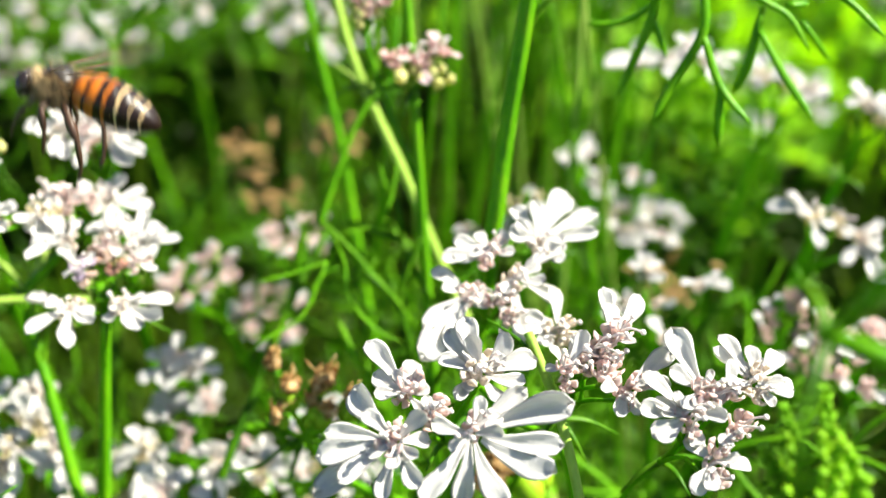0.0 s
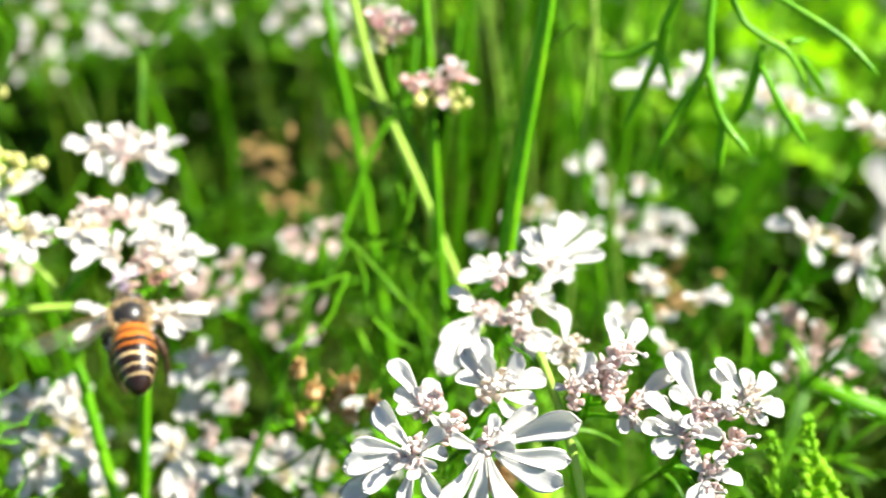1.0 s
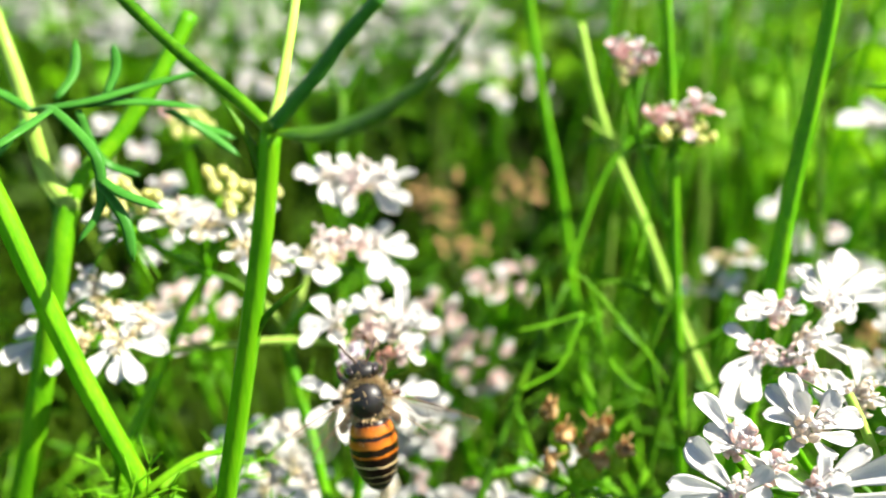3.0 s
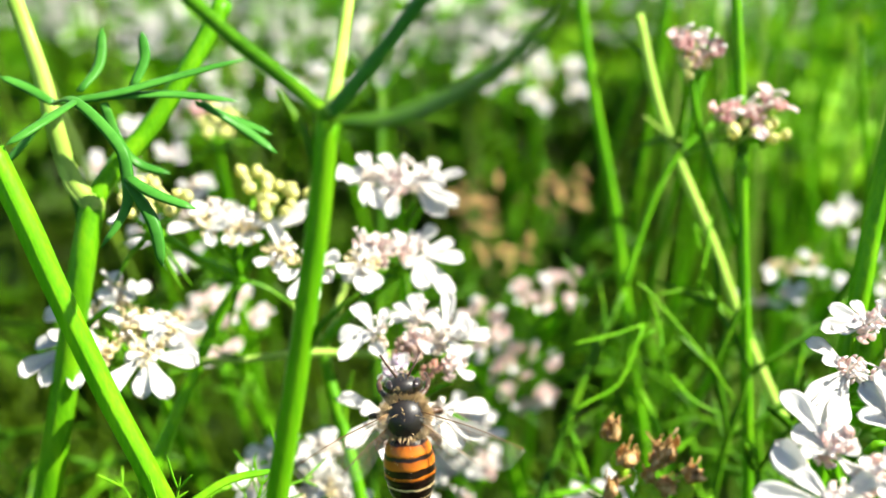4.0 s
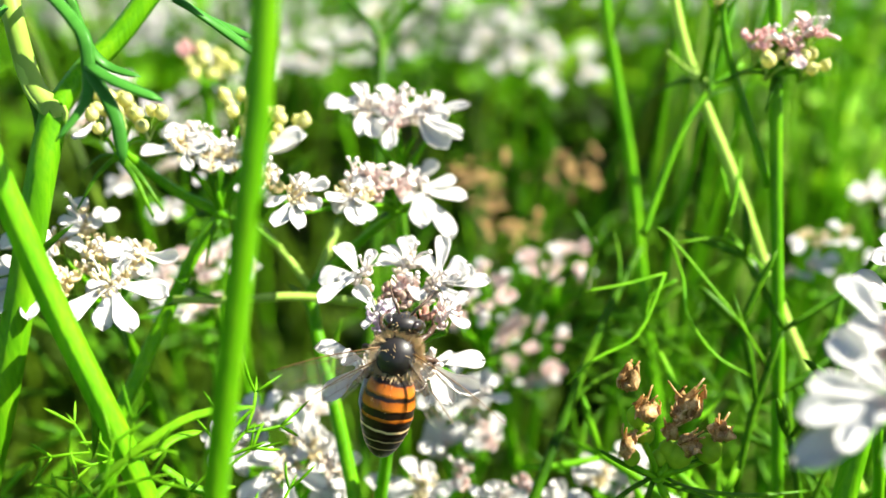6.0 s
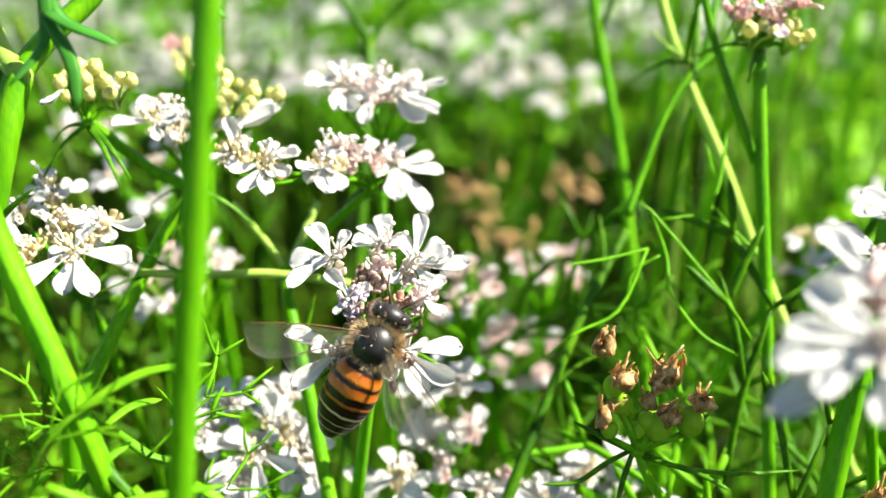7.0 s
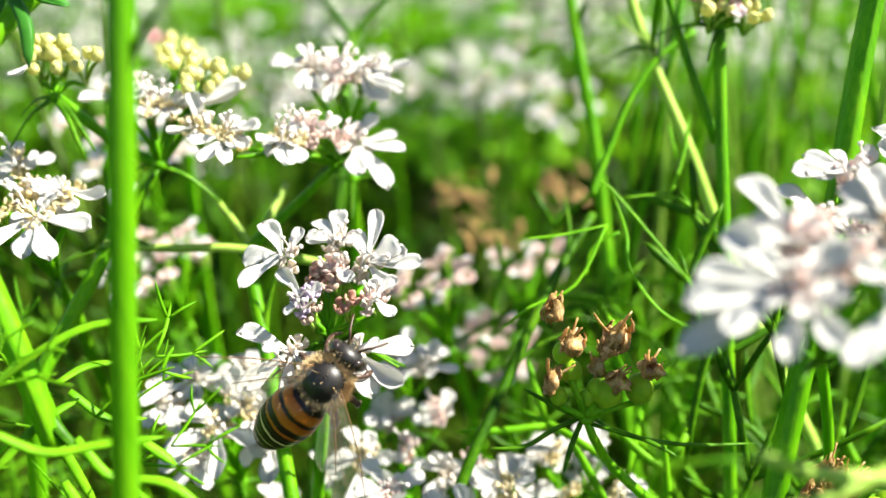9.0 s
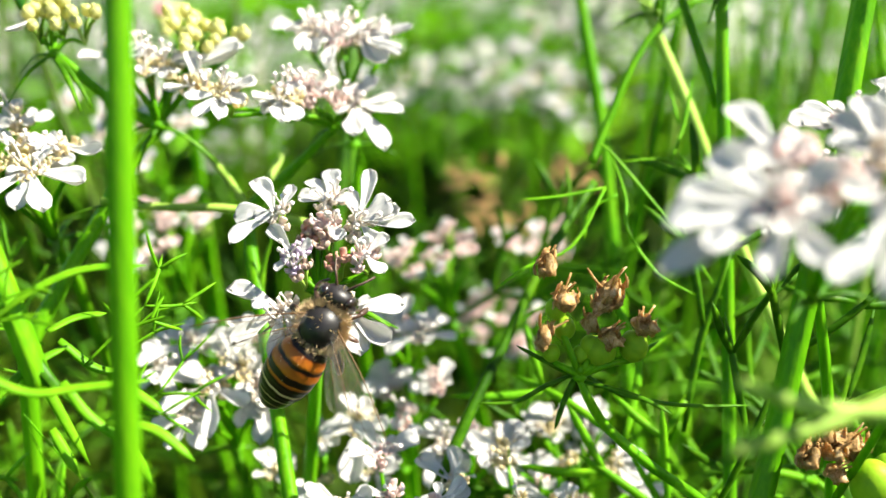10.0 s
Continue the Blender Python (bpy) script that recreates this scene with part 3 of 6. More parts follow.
MID_RIGHT = dict(
    hub=(0.0700, 0.0850, 0.4094), up=(0.00, -0.41, 0.91),
    umbellets=[
        ((0.0674, 0.0813, 0.4206), 'cream', [(-5.0, 2.1, 0.9), (-0.6, -3.8, -1.7), (-2.8, 2.6, 1.2), (2.3, -1.2, -0.5)]),
        ((0.0724, 0.0791, 0.4183), 'white', [(2.2, -0.2, -0.1), (-3.2, -2.5, -1.1), (-0.5, -5.5, -2.4), (3.1, 1.8, 0.8)]),
        ((0.0703, 0.0813, 0.4194), 'cream', []),
    ])
EDGE_FLOWER = dict(
    hub=(0.0341, 0.0237, 0.4498), up=(0.00, -0.51, 0.86),
    umbellets=[
        ((0.0334, 0.0191, 0.4614), 'white', [(-1.2, -0.0, -0.0), (-0.5, 1.1, 0.7), (1.3, 0.2, 0.1)]),
        ((0.0334, 0.0167, 0.4574), 'white', [(-1.2, 0.3, 0.2), (-1.3, -0.9, -0.5), (0.3, -1.4, -0.8)]),
        ((0.0355, 0.0185, 0.4590), 'white', [(1.3, -0.1, -0.0)]),
    ])
V_STEM = [(-0.0427, 0.0677, 0.4059), (-0.0402, 0.0697, 0.4139), (-0.0378, 0.0724, 0.4232), (-0.0356, 0.0749, 0.4321), (-0.0347, 0.0771, 0.4361)]
V_LEFT = [(-0.0347, 0.0771, 0.4361), (-0.0363, 0.0782, 0.4381), (-0.0372, 0.0793, 0.4421), (-0.0380, 0.0811, 0.4452), (-0.0393, 0.0832, 0.4491), (-0.0416, 0.0871, 0.4538)]
V_RIGHT = [(-0.0347, 0.0771, 0.4361), (-0.0328, 0.0795, 0.4385), (-0.0303, 0.0817, 0.4408), (-0.0264, 0.0854, 0.4457), (-0.0237, 0.0888, 0.4499)]
CROSS_STEM = [(-0.0375, 0.0664, 0.4456), (-0.0354, 0.0646, 0.4404), (-0.0339, 0.0633, 0.4360), (-0.0313, 0.0614, 0.4285), (-0.0274, 0.0585, 0.4194), (-0.0253, 0.0572, 0.4130)]
FORK_STEM = [(-0.0210, 0.0456, 0.4139), (-0.0185, 0.0479, 0.4268), (-0.0163, 0.0496, 0.4372), (-0.0145, 0.0514, 0.4465), (-0.0136, 0.0525, 0.4526)]
FORK_ARMS = [[(-0.0137, 0.0525, 0.4528), (-0.0156, 0.0548, 0.4538), (-0.0197, 0.0580, 0.4562), (-0.0234, 0.0613, 0.4587), (-0.0284, 0.0665, 0.4618)],
    [(-0.0133, 0.0526, 0.4530), (-0.0110, 0.0523, 0.4557), (-0.0085, 0.0524, 0.4588), (-0.0064, 0.0520, 0.4612)],
    [(-0.0134, 0.0526, 0.4530), (-0.0131, 0.0562, 0.4539), (-0.0124, 0.0626, 0.4570), (-0.0120, 0.0670, 0.4594)]]
FORK_LEAF = [(-0.0134, 0.0524, 0.4526), (-0.0102, 0.0471, 0.4546), (-0.0073, 0.0434, 0.4569), (-0.0047, 0.0402, 0.4599), (-0.0032, 0.0384, 0.4624), (-0.0024, 0.0366, 0.4650)]
BLADE = [(0.0262, 0.0646, 0.4139), (0.0283, 0.0678, 0.4256), (0.0303, 0.0720, 0.4366), (0.0324, 0.0755, 0.4467), (0.0333, 0.0772, 0.4516), (0.0341, 0.0791, 0.4568)]
HANGING_LEAF = [
    [(0.0496, 0.0784, 0.4537), (0.0463, 0.0773, 0.4512), (0.0447, 0.0770, 0.4483), (0.0444, 0.0767, 0.4458), (0.0427, 0.0757, 0.4420), (0.0409, 0.0741, 0.4389)],
    [(0.0444, 0.0767, 0.4458), (0.0458, 0.0754, 0.4422)],
    [(0.0446, 0.0772, 0.4467), (0.0422, 0.0787, 0.4447), (0.0392, 0.0800, 0.4442)],
    [(0.0496, 0.0784, 0.4537), (0.0481, 0.0745, 0.4489), (0.0476, 0.0725, 0.4456), (0.0450, 0.0715, 0.4414), (0.0428, 0.0699, 0.4383)],
    [(0.0476, 0.0725, 0.4456), (0.0488, 0.0698, 0.4416), (0.0509, 0.0668, 0.4391)],
    [(0.0488, 0.0698, 0.4416), (0.0486, 0.0680, 0.4366)],
    [(0.0496, 0.0784, 0.4537), (0.0516, 0.0752, 0.4491), (0.0534, 0.0741, 0.4478), (0.0556, 0.0730, 0.4466), (0.0572, 0.0711, 0.4439)],
    [(0.0534, 0.0738, 0.4472), (0.0521, 0.0722, 0.4423), (0.0511, 0.0720, 0.4400)],
    [(0.0530, 0.0728, 0.4455), (0.0547, 0.0705, 0.4423), (0.0571, 0.0680, 0.4388)],
    [(0.0556, 0.0736, 0.4474), (0.0580, 0.0743, 0.4473)],
    [(0.0578, 0.0744, 0.4455), (0.0616, 0.0748, 0.4413)],
    [(0.0496, 0.0784, 0.4537), (0.0552, 0.0734, 0.4510), (0.0592, 0.0703, 0.4488), (0.0618, 0.0672, 0.4463)]]
WHORL_LEAF = [
    [(-0.0363, 0.0775, 0.4450), (-0.0333, 0.0736, 0.4465), (-0.0295, 0.0699, 0.4442), (-0.0290, 0.0688, 0.4422), (-0.0292, 0.0677, 0.4401), (-0.0308, 0.0655, 0.4381)],
    [(-0.0290, 0.0688, 0.4422), (-0.0270, 0.0672, 0.4416), (-0.0238, 0.0665, 0.4405)],
    [(-0.0290, 0.0686, 0.4419), (-0.0269, 0.0661, 0.4396), (-0.0264, 0.0646, 0.4368)],
    [(-0.0333, 0.0736, 0.4465), (-0.0346, 0.0691, 0.4465), (-0.0364, 0.0665, 0.4459)],
    [(-0.0363, 0.0775, 0.4450), (-0.0316, 0.0776, 0.4456), (-0.0277, 0.0789, 0.4462), (-0.0210, 0.0804, 0.4474)],
    [(-0.0350, 0.0775, 0.4452), (-0.0277, 0.0784, 0.4452), (-0.0219, 0.0788, 0.4443)],
    [(-0.0249, 0.0788, 0.4442), (-0.0221, 0.0788, 0.4422), (-0.0189, 0.0775, 0.4401)],
    [(-0.0253, 0.0788, 0.4442), (-0.0227, 0.0800, 0.4423), (-0.0194, 0.0792, 0.4411)],
    [(-0.0323, 0.0773, 0.4450), (-0.0314, 0.0766, 0.4417), (-0.0302, 0.0767, 0.4399), (-0.0276, 0.0762, 0.4391)],
    [(-0.0367, 0.0784, 0.4447), (-0.0392, 0.0801, 0.4455), (-0.0413, 0.0806, 0.4463)],
    [(-0.0371, 0.0780, 0.4439), (-0.0397, 0.0767, 0.4413), (-0.0414, 0.0759, 0.4398)],
    [(-0.0302, 0.0787, 0.4457), (-0.0294, 0.0808, 0.4475), (-0.0296, 0.0819, 0.4494)],
    [(-0.0345, 0.0788, 0.4455), (-0.0334, 0.0817, 0.4468), (-0.0334, 0.0842, 0.4492)]]
SPRIG = [
    [(0.0137, 0.0821, 0.4237), (0.0146, 0.0817, 0.4231), (0.0178, 0.0798, 0.4197), (0.0209, 0.0777, 0.4162), (0.0242, 0.0761, 0.4113)],
    [(0.0146, 0.0817, 0.4231), (0.0158, 0.0799, 0.4197), (0.0158, 0.0776, 0.4176), (0.0182, 0.0758, 0.4145), (0.0212, 0.0748, 0.4130)],
    [(0.0156, 0.0823, 0.4221), (0.0200, 0.0832, 0.4220), (0.0226, 0.0823, 0.4205), (0.0266, 0.0810, 0.4163)],
    [(0.0200, 0.0832, 0.4220), (0.0214, 0.0858, 0.4246), (0.0224, 0.0886, 0.4279)],
    [(0.0140, 0.0793, 0.4207), (0.0103, 0.0781, 0.4203), (0.0066, 0.0771, 0.4202)],
    [(0.0140, 0.0793, 0.4207), (0.0110, 0.0751, 0.4170), (0.0073, 0.0735, 0.4158), (0.0047, 0.0717, 0.4145)],
    [(0.0209, 0.0858, 0.4246), (0.0202, 0.0873, 0.4274)],
    [(0.0150, 0.0790, 0.4202), (0.0127, 0.0784, 0.4189), (0.0122, 0.0772, 0.4167)]]
PINK_STEM = [(0.0246, 0.0697, 0.3940), (0.0242, 0.0779, 0.4150), (0.0240, 0.0834, 0.4269), (0.0239, 0.0876, 0.4365), (0.0235, 0.0929, 0.4480), (0.0232, 0.0968, 0.4551)]
PINK_TOP_STEM = [(0.0238, 0.0843, 0.4264), (0.0206, 0.0885, 0.4356), (0.0195, 0.0897, 0.4396), (0.0198, 0.0914, 0.4428)]
BACK_STEM_A = [(0.0188, 0.1025, 0.4044), (0.0173, 0.1090, 0.4184), (0.0152, 0.1138, 0.4296), (0.0138, 0.1173, 0.4386), (0.0129, 0.1212, 0.4486)]
BACK_STEM_B = [(0.0257, 0.0881, 0.4174), (0.0233, 0.0912, 0.4238), (0.0203, 0.0947, 0.4306), (0.0182, 0.0973, 0.4362), (0.0164, 0.1014, 0.4444)]
CREAM_TWIG = [(-0.0092, 0.0831, 0.4155), (-0.0174, 0.0803, 0.4182), (-0.0232, 0.0786, 0.4189), (-0.0275, 0.0770, 0.4199)]
CENTER_BLADE = [(0.0002, 0.0677, 0.3984), (0.0030, 0.0721, 0.4035), (0.0059, 0.0771, 0.4075), (0.0097, 0.0830, 0.4132), (0.0143, 0.0895, 0.4181)]
SEEDS = [((0.0097, 0.0652, 0.4144), 0.86), ((0.0123, 0.0646, 0.4128), 1.19), ((0.0147, 0.0648, 0.4132), 1.11), ((0.0109, 0.0645, 0.4126), 0.66), ((0.0088, 0.0645, 0.4127), 0.66), ((0.0116, 0.0647, 0.4132), 0.82), ((0.0091, 0.0656, 0.4157), 0.82)]
DRY_TUFTS = [((0.0084, 0.0658, 0.4189), 0.81, 1.05), ((0.0096, 0.0650, 0.4167), 0.81, 1.05), ((0.0128, 0.0652, 0.4171), 0.89, 1.54), ((0.0114, 0.0644, 0.4153), 0.57, 1.13), ((0.0129, 0.0641, 0.4143), 0.97, 0.89), ((0.0154, 0.0644, 0.4151), 0.81, 0.89), ((0.0082, 0.0640, 0.4143), 0.57, 1.30), ((0.0120, 0.0648, 0.4163), 0.57, 0.65)]
SEED_STEM = [(0.0108, 0.0639, 0.4112), (0.0114, 0.0634, 0.4098), (0.0129, 0.0636, 0.4073), (0.0162, 0.0635, 0.4042), (0.0205, 0.0643, 0.4006), (0.0250, 0.0646, 0.3955)]
SEED_BRACTS = [
    [(0.0105, 0.0640, 0.4113), (0.0084, 0.0628, 0.4110), (0.0061, 0.0614, 0.4104), (0.0035, 0.0613, 0.4103)],
    [(0.0105, 0.0639, 0.4111), (0.0096, 0.0623, 0.4099), (0.0089, 0.0607, 0.4086)],
    [(0.0112, 0.0640, 0.4113), (0.0136, 0.0645, 0.4096), (0.0184, 0.0651, 0.4083), (0.0241, 0.0661, 0.4078)],
    [(0.0109, 0.0638, 0.4109), (0.0147, 0.0617, 0.4108), (0.0169, 0.0604, 0.4102)],
    [(0.0101, 0.0640, 0.4113), (0.0081, 0.0643, 0.4123), (0.0063, 0.0655, 0.4128)],
    [(0.0118, 0.0641, 0.4115), (0.0148, 0.0654, 0.4120), (0.0169, 0.0668, 0.4127)]]
YOUNG_LEAVES = [((0.0378, 0.0281, 0.4327), (0.0378, 0.0316, 0.4383)), ((0.0386, 0.0271, 0.4332), (0.0401, 0.0318, 0.4392)), ((0.0406, 0.0277, 0.4327), (0.0406, 0.0303, 0.4370)), ((0.0373, 0.0289, 0.4319), (0.0370, 0.0313, 0.4357))]
LOW_LEAF = [
    [(-0.0273, 0.0526, 0.4170), (-0.0242, 0.0530, 0.4152), (-0.0215, 0.0541, 0.4150), (-0.0173, 0.0552, 0.4150)],
    [(-0.0292, 0.0569, 0.4171), (-0.0255, 0.0580, 0.4198), (-0.0226, 0.0595, 0.4208), (-0.0186, 0.0606, 0.4207)],
    [(-0.0268, 0.0625, 0.4149), (-0.0256, 0.0647, 0.4150), (-0.0237, 0.0657, 0.4149)],
    [(-0.0233, 0.0559, 0.4144), (-0.0215, 0.0552, 0.4123), (-0.0192, 0.0554, 0.4100), (-0.0180, 0.0553, 0.4070)],
    [(-0.0288, 0.0550, 0.4123), (-0.0263, 0.0580, 0.4144), (-0.0245, 0.0604, 0.4149)],
    [(-0.0204, 0.0550, 0.4120), (-0.0174, 0.0550, 0.4116), (-0.0147, 0.0543, 0.4097)],
    [(-0.0256, 0.0583, 0.4095), (-0.0237, 0.0572, 0.4066)],
    [(-0.0260, 0.0623, 0.4143), (-0.0236, 0.0625, 0.4120), (-0.0211, 0.0634, 0.4115)],
    [(-0.0287, 0.0611, 0.4171), (-0.0268, 0.0598, 0.4135), (-0.0233, 0.0583, 0.4067)],
    [(-0.0199, 0.0577, 0.4133), (-0.0173, 0.0571, 0.4116)]]
NEAR_FRONT_STEM = [(0.075, 0.075, 0.0), (0.066, 0.062, 0.25), (0.0328, 0.0538, 0.4147), (0.0266, 0.0522, 0.4224), (0.0240, 0.0522, 0.4255), NEAR_FRONT["hub"]]
BUD_STEM = [(-0.0336, 0.0726, 0.4070), (-0.0309, 0.0759, 0.4133), (-0.0286, 0.0793, 0.4176), (-0.0266, 0.0818, 0.4214)]
LEFT_BUD_TWIG = [(-0.0253, 0.0852, 0.4244), (-0.0277, 0.0849, 0.4259), (-0.0296, 0.0847, 0.4276), (-0.0319, 0.0838, 0.4303)]
ROW_STEM = [(-0.0124, 0.0701, 0.4025), (-0.0145, 0.0758, 0.4099), (-0.0161, 0.0802, 0.4145), (-0.0169, 0.0836, 0.4169)]
ROW_ARMS = [[(-0.0169, 0.0836, 0.4169), (-0.0158, 0.0843, 0.4180), (-0.0135, 0.0854, 0.4199), ROW_FLOWER["hub"]],
    [(-0.0169, 0.0837, 0.4171), (-0.0185, 0.0847, 0.4192), (-0.0203, 0.0861, 0.4208), (-0.0216, 0.0872, 0.4219)],
    [(-0.0166, 0.0837, 0.4171), (-0.0157, 0.0865, 0.4186), (-0.0144, 0.0898, 0.4210)]]
DARK_FORK = [(-0.0120, 0.1024, 0.4057), (-0.0113, 0.1101, 0.4174), (-0.0110, 0.1160, 0.4254), (-0.0107, 0.1202, 0.4296)]
DARK_FORK_ARMS = [[(-0.0107, 0.1201, 0.4295), (-0.0123, 0.1212, 0.4317), (-0.0145, 0.1225, 0.4343)], [(-0.0107, 0.1201, 0.4295), (-0.0087, 0.1222, 0.4318), (-0.0060, 0.1233, 0.4345)]]
SIDE_STEM = [(0.0136, 0.0864, 0.4209), (0.0152, 0.0889, 0.4240), (0.0176, 0.0920, 0.4286), (0.0202, 0.0944, 0.4317), (0.0240, 0.0965, 0.4340)]
SIDE_ARMS = [[(0.0205, 0.0945, 0.4319), (0.0211, 0.0971, 0.4351), (0.0215, 0.1001, 0.4392)], [(0.0202, 0.0950, 0.4329), (0.0184, 0.0955, 0.4339), (0.0163, 0.0953, 0.4356)]]
PALE_STEM = [(0.0305, 0.0423, 0.4211), (0.0300, 0.0457, 0.4246), (0.0292, 0.0488, 0.4276), (0.0282, 0.0518, 0.4302)]
UPPER_BUDS = dict(
    hub=(-0.0303, 0.1129, 0.4263), up=(0.00, -0.30, 0.95),
    umbellets=[
        ((-0.0321, 0.1148, 0.4304), 'rose', []),
        ((-0.0300, 0.1145, 0.4298), 'bud', []),
        ((-0.0285, 0.1138, 0.4286), 'bud', []),
        ((-0.0308, 0.1129, 0.4287), 'bud', []),
    ])
BENT_TWIGS = [[(0.0234, 0.0410, 0.4212), (0.0208, 0.0410, 0.4214), (0.0178, 0.0402, 0.4223), (0.0152, 0.0395, 0.4236)], [(0.0238, 0.0422, 0.4216), (0.0208, 0.0409, 0.4212), (0.0178, 0.0396, 0.4209), (0.0148, 0.0384, 0.4207)]]
DRY_STEM = [(0.0319, 0.0612, 0.4032), (0.0329, 0.0614, 0.4007), (0.0340, 0.0615, 0.3982)]
DRY_SEEDS = [((0.0315, 0.0607, 0.4046), 1.7), ((0.0330, 0.0619, 0.4049), 1.3)]
DRY_HEADS = [((0.0267, 0.0603, 0.4069), 0.8, 1.0), ((0.0283, 0.0618, 0.4078), 1.0, 1.3), ((0.0298, 0.0616, 0.4073), 1.2, 1.2), ((0.0283, 0.0605, 0.4073), 0.9, 0.8), ((0.0285, 0.0600, 0.4060), 0.8, 0.7)]
LEFT_GRASS = [(-0.0290, 0.0539, 0.4225), (-0.0281, 0.0545, 0.4189), (-0.0274, 0.0591, 0.4193), (-0.0240, 0.0539, 0.4176), (-0.0239, 0.0610, 0.4190), (-0.0271, 0.0485, 0.4200), (-0.0223, 0.0575, 0.4160), (-0.0256, 0.0501, 0.4188), (-0.0276, 0.0634, 0.4194), (-0.0318, 0.0606, 0.4227), (-0.0226, 0.0621, 0.4165), (-0.0224, 0.0516, 0.4173)]
SPOTS = [(0.058, 0.118, 0.404), (0.055, 0.125, 0.406), (0.060, 0.115, 0.401), (0.017, 0.201, 0.416), (0.027, 0.200, 0.414), (0.005, 0.110, 0.397), (0.010, 0.115, 0.403), (0.001, 0.101, 0.407), (-0.020, 0.180, 0.410), (-0.042, 0.215, 0.403), (-0.014, 0.200, 0.405), (0.017, 0.196, 0.406), (0.027, 0.182, 0.406), (-0.012, 0.226, 0.403), (-0.050, 0.131, 0.421), (-0.046, 0.135, 0.417), (-0.033, 0.111, 0.404), (-0.034, 0.115, 0.418), (-0.028, 0.101, 0.410), (0.050, 0.078, 0.414), (0.064, 0.079, 0.410), (0.071, 0.072, 0.410), (-0.011, 0.080, 0.394), (0.013, 0.082, 0.391), (0.045, 0.123, 0.410), (0.041, 0.130, 0.410), (0.042, 0.112, 0.409), (0.019, 0.100, 0.405), (0.033, 0.106, 0.408), (0.020, 0.195, 0.406), (0.014, 0.197, 0.408)]
TALL = {9, 13, 29, 30}
BARE = {4, 10, 11, 12, 14, 24, 25, 27}
FADED = {5, 6, 7, 18, 20, 21}
SMALL = {26, 28}
LOW_HEADS = [(-0.0036, 0.0709, 0.4004), (0.0078, 0.0705, 0.3986), (0.0118, 0.0806, 0.3967)]
BROWNS = [(0.003, 0.148, 0.401, 0.005), (0.018, 0.151, 0.401, 0.006), (0.007, 0.134, 0.399, 0.004), (0.061, 0.102, 0.399, 0.004)]


# ---- ground ----
def ground():
    bm = bmesh.new()
    bmesh.ops.create_grid(bm, x_segments=60, y_segments=60, size=1.5)
    for v in bm.verts:
        v.co.z = 0.02 * noise.noise(v.co * 6) + 0.008 * noise.noise(v.co * 25)
    edge = [v for v in bm.verts if abs(v.co.x) > 1.49 or abs(v.co.y) > 1.49]
    far = {}
    for v in edge:
        far[v] = bm.verts.new((v.co.x * 400, v.co.y * 400, -0.02))
    for e in list(bm.edges):
        a, b = e.verts
        if a in far and b in far and len(e.link_faces) == 1:
            bm.faces.new((a, b, far[b], far[a]))
    bmesh.ops.recalc_face_normals(bm, faces=bm.faces)
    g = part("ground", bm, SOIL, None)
    tagged(g, "dark bare soil under the coriander crop", "ground", kind="structure")


ground()



